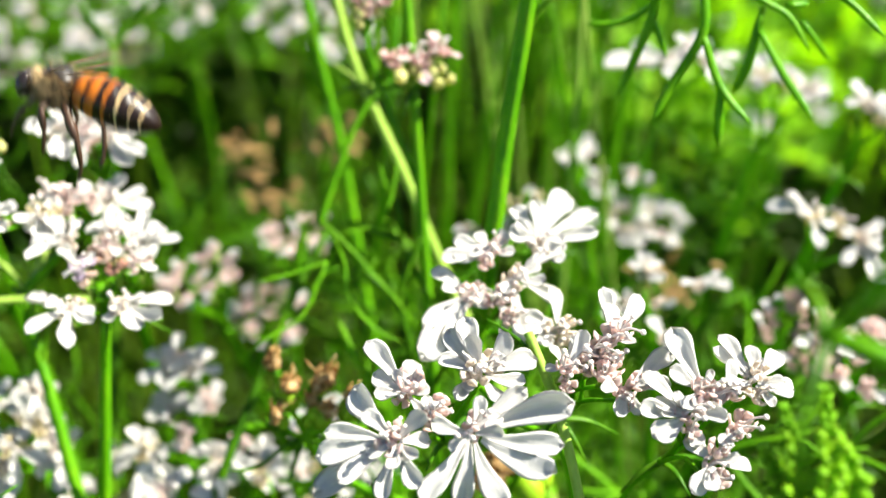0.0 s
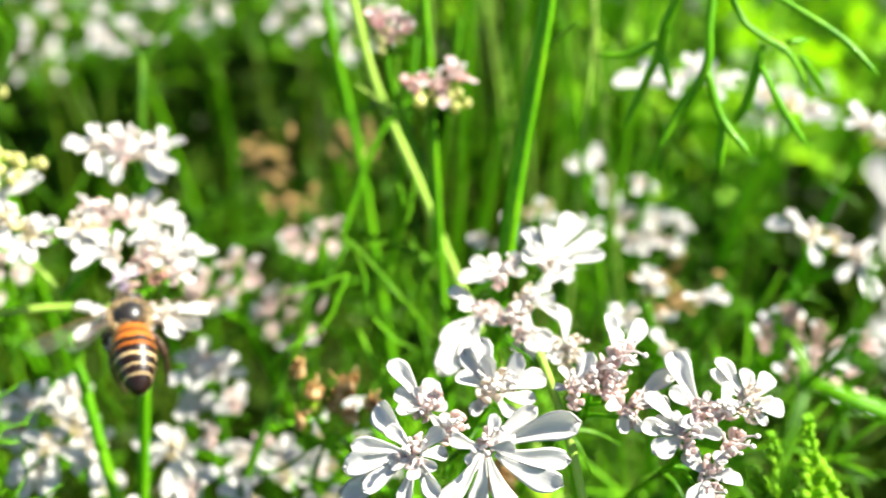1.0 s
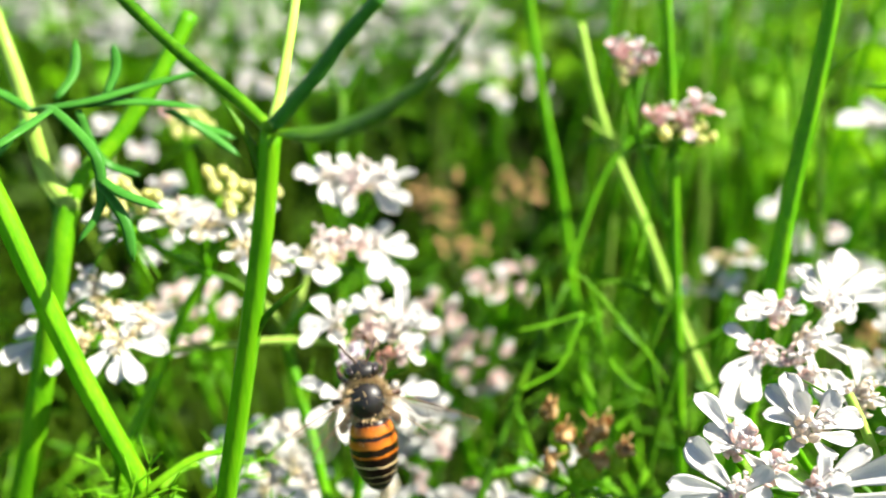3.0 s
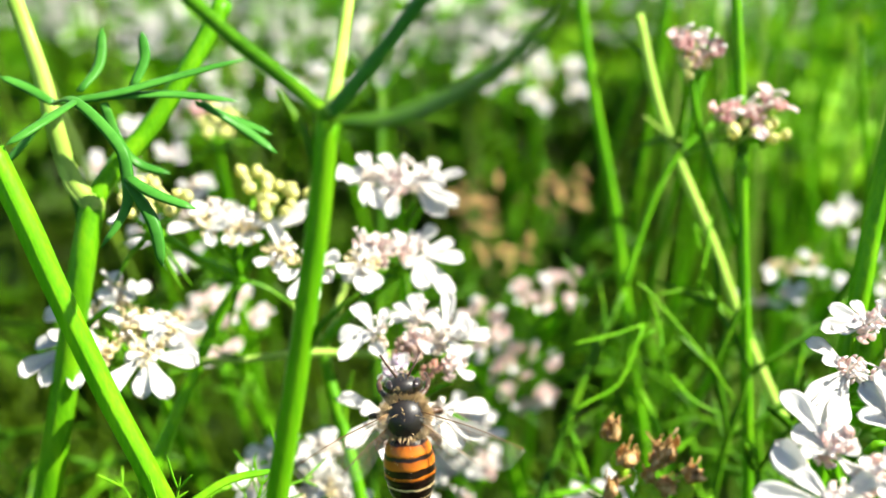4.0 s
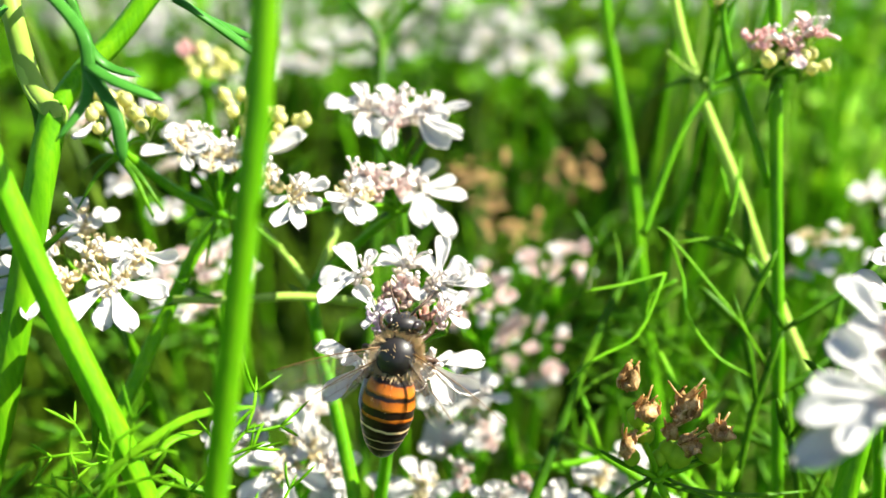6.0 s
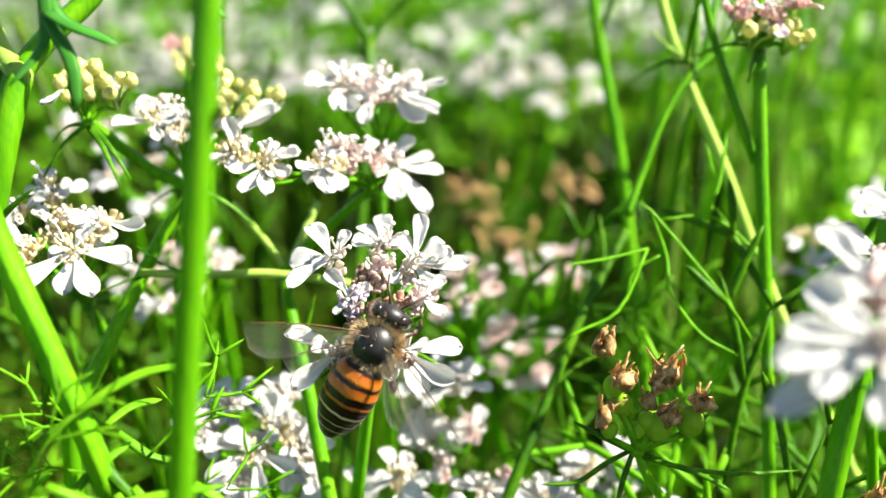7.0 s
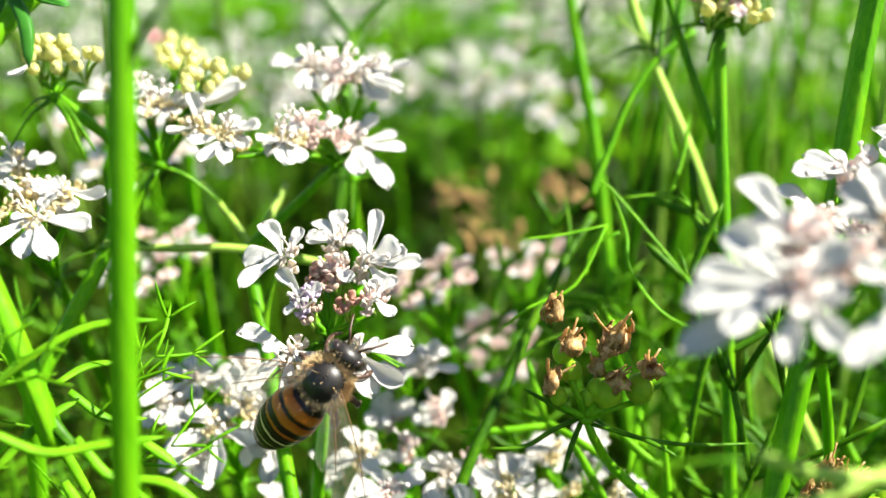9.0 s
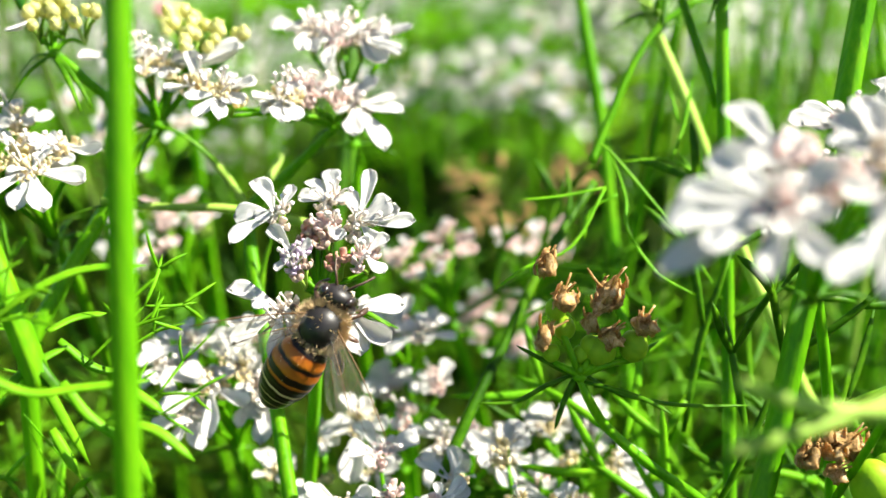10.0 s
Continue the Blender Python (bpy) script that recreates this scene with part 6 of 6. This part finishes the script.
def honey_bee():
    bee = root("honey_bee", (0, 0, 0), "orange and dark striped honey bee with clear wings visiting the flowers", "bee")
    k = BEE_SIZE
    # thorax
    bm = bmesh.new()
    ball(bm, (0, 0, 0), 1.0, (1.55, 1.6, 1.5), 24, 16)
    ball(bm, (0, -1.0, 0.75), 0.5, (1.5, 0.6, 0.7), 16, 8)
    bmesh.ops.scale(bm, vec=(k, k, k), verts=bm.verts)
    thorax = part("thorax", bm, BEE_MAT["black"], bee, "black shining thorax")
    bm = bmesh.new()
    rnd = random.Random(2)
    pts = []
    while len(pts) < 3000:
        v = Vector((rnd.gauss(0, 1), rnd.gauss(0, 1), rnd.gauss(0, 1))).normalized()
        if (v.z > 0.55 and v.y > -0.75 and rnd.random() < 0.98) or (v.z > 0.45 and v.y < -0.3 and rnd.random() < 0.6):
            continue
        pts.append((Vector((v.x * 1.52, v.y * 1.57, v.z * 1.46)), v))
    hairs(bm, pts, 0.62, 4, 0.032)
    bmesh.ops.scale(bm, vec=(k, k, k), verts=bm.verts)
    part("fur", bm, BEE_MAT["fur"], thorax, "tan fur", smooth=False)
    # head
    bm = bmesh.new()
    ball(bm, (0, 2.2, -0.25), 1.0, (1.25, 0.85, 1.2), 20, 12)
    ball(bm, (0, 2.75, -1.1), 0.5, (0.9, 0.7, 0.9), 12, 8)
    bmesh.ops.scale(bm, vec=(k, k, k), verts=bm.verts)
    head = part("head", bm, BEE_MAT["black"], bee, "dark head")
    for s in (-1, 1):
        bm = bmesh.new()
        ball(bm, (s * 1.05, 2.25, -0.1), 0.58, (0.75, 0.95, 1.6), 16, 12, Euler((0, s * -0.25, 0)).to_matrix())
        bmesh.ops.scale(bm, vec=(k, k, k), verts=bm.verts)
        part("eye", bm, BEE_MAT["eye"], head, "glossy dark eye")
        bm = bmesh.new()
        tube(bm, [p * k for p in glide([(s * 0.35, 2.8, 0.1), (s * 0.75, 3.5, 0.3), (s * 1.0, 3.8, 0.2), (s * 1.5, 4.6, -0.4)], 4)], 0.10 * k, 0.08 * k, 6)
        part("antenna", bm, BEE_MAT["leg"], head)
    bm = bmesh.new()
    pts = []
    while len(pts) < 24:
        v = Vector((rnd.gauss(0, 1), rnd.gauss(0, 1), rnd.gauss(0, 1))).normalized()
        if v.z < -0.2 or v.y < -0.7 or abs(v.x) > 0.7:
            continue
        pts.append((Vector((v.x * 1.3, 2.2 + v.y * 0.83, -0.25 + v.z * 1.2)), v))
    hairs(bm, pts, 0.3, 5, 0.025)
    bmesh.ops.scale(bm, vec=(k, k, k), verts=bm.verts)
    part("fur", bm, BEE_MAT["fur"], head, smooth=False)
    # abdomen: overlapping rings
    bm = bmesh.new()
    rings = []
    sides, steps = 28, 60
    for i in range(steps + 1):
        s = i / steps
        y = -1.45 - 6.6 * s
        body = 1.86 * math.sin(math.pi * min(1, 0.13 + 0.87 * s ** 0.86)) ** 0.50 if s < 1 else 0.05
        seg = (s * 6.2) % 1
        body *= 1 + 0.028 * seg
        drop = -0.15 - 0.75 * s * s
        ring = []
        for j in range(sides):
            a = 2 * math.pi * j / sides
            ring.append(bm.verts.new((math.cos(a) * body, y, math.sin(a) * body * 0.93 + drop)))
        rings.append(ring)
    for a, b in zip(rings, rings[1:]):
        for j in range(sides):
            bm.faces.new((a[j], b[j], b[(j + 1) % sides], a[(j + 1) % sides]))
    bm.faces.new(rings[0])
    bm.faces.new(rings[-1][::-1])
    bmesh.ops.recalc_face_normals(bm, faces=bm.faces)
    ball(bm, (0, -1.4, -0.1), 0.6, (1, 0.9, 1), 10, 8)
    bmesh.ops.translate(bm, vec=(0, 1.45, 0.15), verts=bm.verts)
    bmesh.ops.scale(bm, vec=(k, k, k), verts=bm.verts)
    abdomen = part("abdomen", bm, BEE_MAT["abdomen"], bee, "orange abdomen with dark brown bands")
    bm = bmesh.new()
    pts = []
    for q in range(160):
        s, a = rnd.uniform(0.0, 0.95), rnd.uniform(0, 6.28)
        body = 1.86 * math.sin(math.pi * min(1, 0.13 + 0.87 * s ** 0.86)) ** 0.50
        n = Vector((math.cos(a), -0.8, math.sin(a)))
        if math.sin(a) > 0.2 and rnd.random() < 0.75 and s > 0.1:
            continue
        pts.append((Vector((math.cos(a) * body, -1.45 - 6.6 * s, math.sin(a) * body * 0.93 - 0.15 - 0.75 * s * s)), n.normalized()))
    hairs(bm, pts, 0.25, 6, 0.018)
    bmesh.ops.translate(bm, vec=(0, 1.45, 0.15), verts=bm.verts)
    bmesh.ops.scale(bm, vec=(k, k, k), verts=bm.verts)
    part("fur", bm, BEE_MAT["fur"], abdomen, smooth=False)
    # legs
    for s in (-1, 1):
        for line, r in (([(0.9, 1.0, -1.0), (1.7, 1.7, -1.7), (1.9, 2.3, -2.9), (1.6, 2.7, -4.0)], 0.24), ([(1.1, 0, -1.1), (2.5, 0.1, -1.3), (2.6, -0.3, -2.9), (2.5, -0.2, -4.6)], 0.28), ([(1.0, -1.0, -1.0), (2.0, -1.7, -1.7), (2.3, -2.6, -3.2), (2.0, -2.9, -5.2), (1.8, -2.7, -6.2)], 0.40)):
            bm = bmesh.new()
            pts = [Vector((s * x, y, z)) * k for x, y, z in line]
            for i, (a, b) in enumerate(zip(pts, pts[1:])):
                rr = r * k * (1.0, 0.95, 0.55, 0.4)[i]
                tube(bm, glide([a, b], 5), rr * 0.75, rr * 0.6, 7, mid=rr * 0.35)
                ball(bm, b, rr * 0.62, (1, 1, 1), 6, 5)
            part("leg", bm, BEE_MAT["leg"], bee)
    wings = {}
    for s in (-1, 1):
        for kind, length, width in (("forewing", 8.0, 2.3), ("hindwing", 5.0, 1.3)):
            bm, veins = wing_mesh(length, width, s, kind)
            w = part(kind, bm, BEE_MAT["wing"], bee, "clear veined wing")
            part("venation", veins, BEE_MAT["vein"], w, "brown wing veins")
            wings[(s, kind)] = w
    return bee, wings, abdomen


BEE, WINGS, ABDOMEN = honey_bee()


# ---- what moves ----
def motions():
    walk(BEE, [
        (0, pose(-0.00578, 0.06767, 0.44556, 8.5, 12.0, 74.8)),
        (0.2, pose(-0.00376, 0.06323, 0.43918, 13.0, 9.7, 75.3)),
        (0.4, pose(-0.00200, 0.06475, 0.43856, -4.9, -1.8, 35.6)),
        (0.5, pose(-0.00201, 0.06497, 0.43717, -4.8, -1.8, 38.0)),
        (0.6, pose(-0.00433, 0.06451, 0.43420, -4.7, -1.8, 40.0)),
        (0.7, pose(-0.00553, 0.06449, 0.43128, -7.5, -1.8, 34.0)),
        (0.8, pose(-0.00555, 0.06535, 0.43007, -9.8, -1.7, 28.9)),
        (1, pose(-0.00670, 0.06693, 0.42562, 6.6, -4.5, 9.2)),
        (1.2, pose(-0.00766, 0.06718, 0.42382, 6.6, -5.2, 2.7)),
        (1.4, pose(-0.00558, 0.06650, 0.42469, 1.0, -7.0, 6.2)),
        (1.6, pose(-0.00531, 0.06522, 0.42638, 12.3, -12.3, 8.2)),
        (1.8, pose(-0.00463, 0.06262, 0.42776, 53.1, -14.4, 15.9)),
        (2, pose(-0.00536, 0.06030, 0.42821, 55.9, -14.3, 11.0)),
        (2.2, pose(-0.00673, 0.06043, 0.42893, 57.1, -11.8, 9.3)),
        (2.5, pose(-0.00800, 0.05969, 0.42605, 58.5, -10.5, 6.8)),
        (2.8, pose(-0.00743, 0.05897, 0.42637, 59.0, -9.8, 7.1)),
        (3, pose(-0.00825, 0.05890, 0.42637, 60.2, -5.1, 5.0)),
        (3.2, pose(-0.00838, 0.05903, 0.42562, 60.5, -3.6, 4.4)),
        (4.3, pose(-0.00908, 0.06231, 0.42502, 61.5, -2.4, -1.2)),
        (4.5, pose(-0.00851, 0.06339, 0.42393, 61.6, -1.3, -1.5)),
        (5, pose(-0.00901, 0.06328, 0.42371, 61.3, 2.2, -3.4)),
        (5.2, pose(-0.00883, 0.06383, 0.42301, 61.8, 2.5, -3.5)),
        (6.3, pose(-0.00904, 0.06556, 0.42145, 61.9, 11.4, -17.2)),
        (6.5, pose(-0.00816, 0.06521, 0.42147, 61.3, 15.4, -19.1)),
        (6.8, pose(-0.00782, 0.06470, 0.41937, 62.3, 19.8, -17.0)),
        (7, pose(-0.00810, 0.06506, 0.41956, 61.9, 23.6, -18.1)),
        (7.2, pose(-0.00783, 0.06335, 0.41812, 64.5, 22.1, -13.2)),
        (7.3, pose(-0.00828, 0.06281, 0.41626, 64.3, 23.9, -13.9)),
        (7.5, pose(-0.00957, 0.06288, 0.41536, 63.2, 29.4, -16.6)),
        (8, pose(-0.00779, 0.06321, 0.41539, 62.6, 30.6, -17.8)),
        (8.5, pose(-0.00881, 0.06288, 0.41468, 61.5, 34.2, -20.0)),
        (9, pose(-0.00787, 0.06216, 0.41518, 60.8, 35.5, -20.7)),
        (9.5, pose(-0.00727, 0.06237, 0.41544, 64.7, 27.0, -13.7)),
        (10, pose(-0.00749, 0.06282, 0.41537, 65.7, 26.0, -12.1)),
    ])
    foot, hub = BEE_HEAD.location.copy(), Vector(BEE_FLOWER["hub"])

    def tilted(x, y, z, degrees):
        """The flower leaning about its hub: it bows under the bee's weight."""
        return Matrix.Translation(hub + Vector((x, y, z))) @ pose(0, 0, 0, degrees) @ Matrix.Translation(foot - hub)

    walk(BEE_HEAD, [
        (0, tilted(0.00146, 0.00332, 0.00634, -28.0)),
        (1, tilted(0.00197, 0.00349, 0.00646, -28.0)),
        (1.5, tilted(0.00222, 0.00360, 0.00681, -28.0)),
        (2, tilted(0.00058, 0.00305, 0.00461, -16.0)),
        (2.5, tilted(0.00016, 0.00220, 0.00326, -15.7)),
        (3, tilted(0.00012, 0.00205, 0.00310, -15.3)),
        (4.5, tilted(-0.00017, 0.00201, 0.00313, -14.3)),
        (5, tilted(-0.00065, 0.00182, 0.00271, -14.0)),
        (6.5, tilted(-0.00042, 0.00150, 0.00270, -13.0)),
        (7, tilted(-0.00008, 0.00092, 0.00188, -6.5)),
        (7.2, tilted(0.00071, 0.00097, 0.00221, -3.9)),
        (7.5, tilted(-0.00062, 0.00002, 0.00007, 0.0)),
        (8, tilted(0.00003, 0.00021, 0.00053, 0.0)),
        (8.5, tilted(-0.00030, 0.00003, 0.00007, 0.0)),
        (9, tilted(-0.00005, -0.00002, -0.00005, 0.0)),
        (9.5, tilted(0.00000, 0.00000, 0.00000, 0.0)),
        (10, tilted(-0.00013, -0.00011, -0.00029, 0.0)),
    ])
    waist = (0, -1.35 * BEE_SIZE, -0.15 * BEE_SIZE)
    walk(ABDOMEN, [(0, pose(*waist, 6)), (1.6, pose(*waist, 6)), (2.2, pose(*waist, 14)), (6.5, pose(*waist, 14)), (7.3, pose(*waist, 20, 0, -6)), (7.6, pose(*waist, 24, 0, -10)), (8.5, pose(*waist, 26, 0, -11)), (10, pose(*waist, 22, 0, -11))])
    stand, pivot = FORK_PLANT.location.copy(), Vector((-0.019, 0.0485, 0.425))

    def leaning(x, degrees):
        """The forked stem swaying sideways and straightening up."""
        return Matrix.Translation(pivot + Vector((x, 0, 0))) @ pose(0, 0, 0, 0, degrees) @ Matrix.Translation(stand - pivot)

    walk(FORK_PLANT, [
        (0, leaning(-0.00097, 0)),
        (2, leaning(-0.00097, 0)),
        (2.5, leaning(-0.00032, 0)),
        (3, leaning(0.00019, 0)),
        (4.5, leaning(0.00092, 0)),
        (5, leaning(0.00043, 0)),
        (6.5, leaning(0.00041, -4)),
        (7, leaning(0.00158, -5)),
        (7.5, leaning(0.00247, -6)),
        (8, leaning(0.00200, -7)),
        (8.5, leaning(0.00218, -8)),
        (9, leaning(0.00231, -8.5)),
        (9.5, leaning(0.00294, -9)),
        (10, leaning(0.00336, -9.5)),
    ])
    x, y, z = NEAR_HEAD.location
    walk(NEAR_HEAD, [
        (0, pose(x, y, z)),
        (2, pose(x, y, z)),
        (3, pose(x, y, z + 0.0003)),
        (4.5, pose(x - 0.0004, y + 0.0011, z + 0.0029)),
        (5, pose(x - 0.0004, y + 0.0014, z + 0.0036)),
        (6.5, pose(x, y + 0.0008, z + 0.0033)),
        (7.5, pose(x + 0.0003, y, z + 0.0021)),
        (8.5, pose(x + 0.0003, y, z + 0.0021)),
        (10, pose(x + 0.0003, y, z + 0.0025)),
    ])
    for (s, kind), wing in WINGS.items():
        at = (s * 1.15 * BEE_SIZE, (0.45 if kind == "forewing" else -0.45) * BEE_SIZE, (1.05 if kind == "forewing" else 0.9) * BEE_SIZE)
        rows = []
        steps = 219
        for i in range(steps + 1):
            t = i / FPS
            beat = 1 if i % 2 else -1
            if t < 0.35:
                back, lift = 56 + 8 * beat, 40 + 22 * beat
            elif t < 1.6:
                back, lift = 22 + 10 * beat, 26 + 30 * beat
            else:
                back, lift = 30 + 6 * beat, 16 + 14 * beat
            if kind == "hindwing":
                back += 16
            rows.append((t, pose(*at, 0, -s * lift, -s * back)))
        rest = 36 if kind == "forewing" else 46
        rows.append((7.45, pose(*at, 0, -s * 4, -s * rest)))
        rows.append((10.0, pose(*at, 0, -s * 4, -s * rest)))
        walk(wing, rows)


motions()
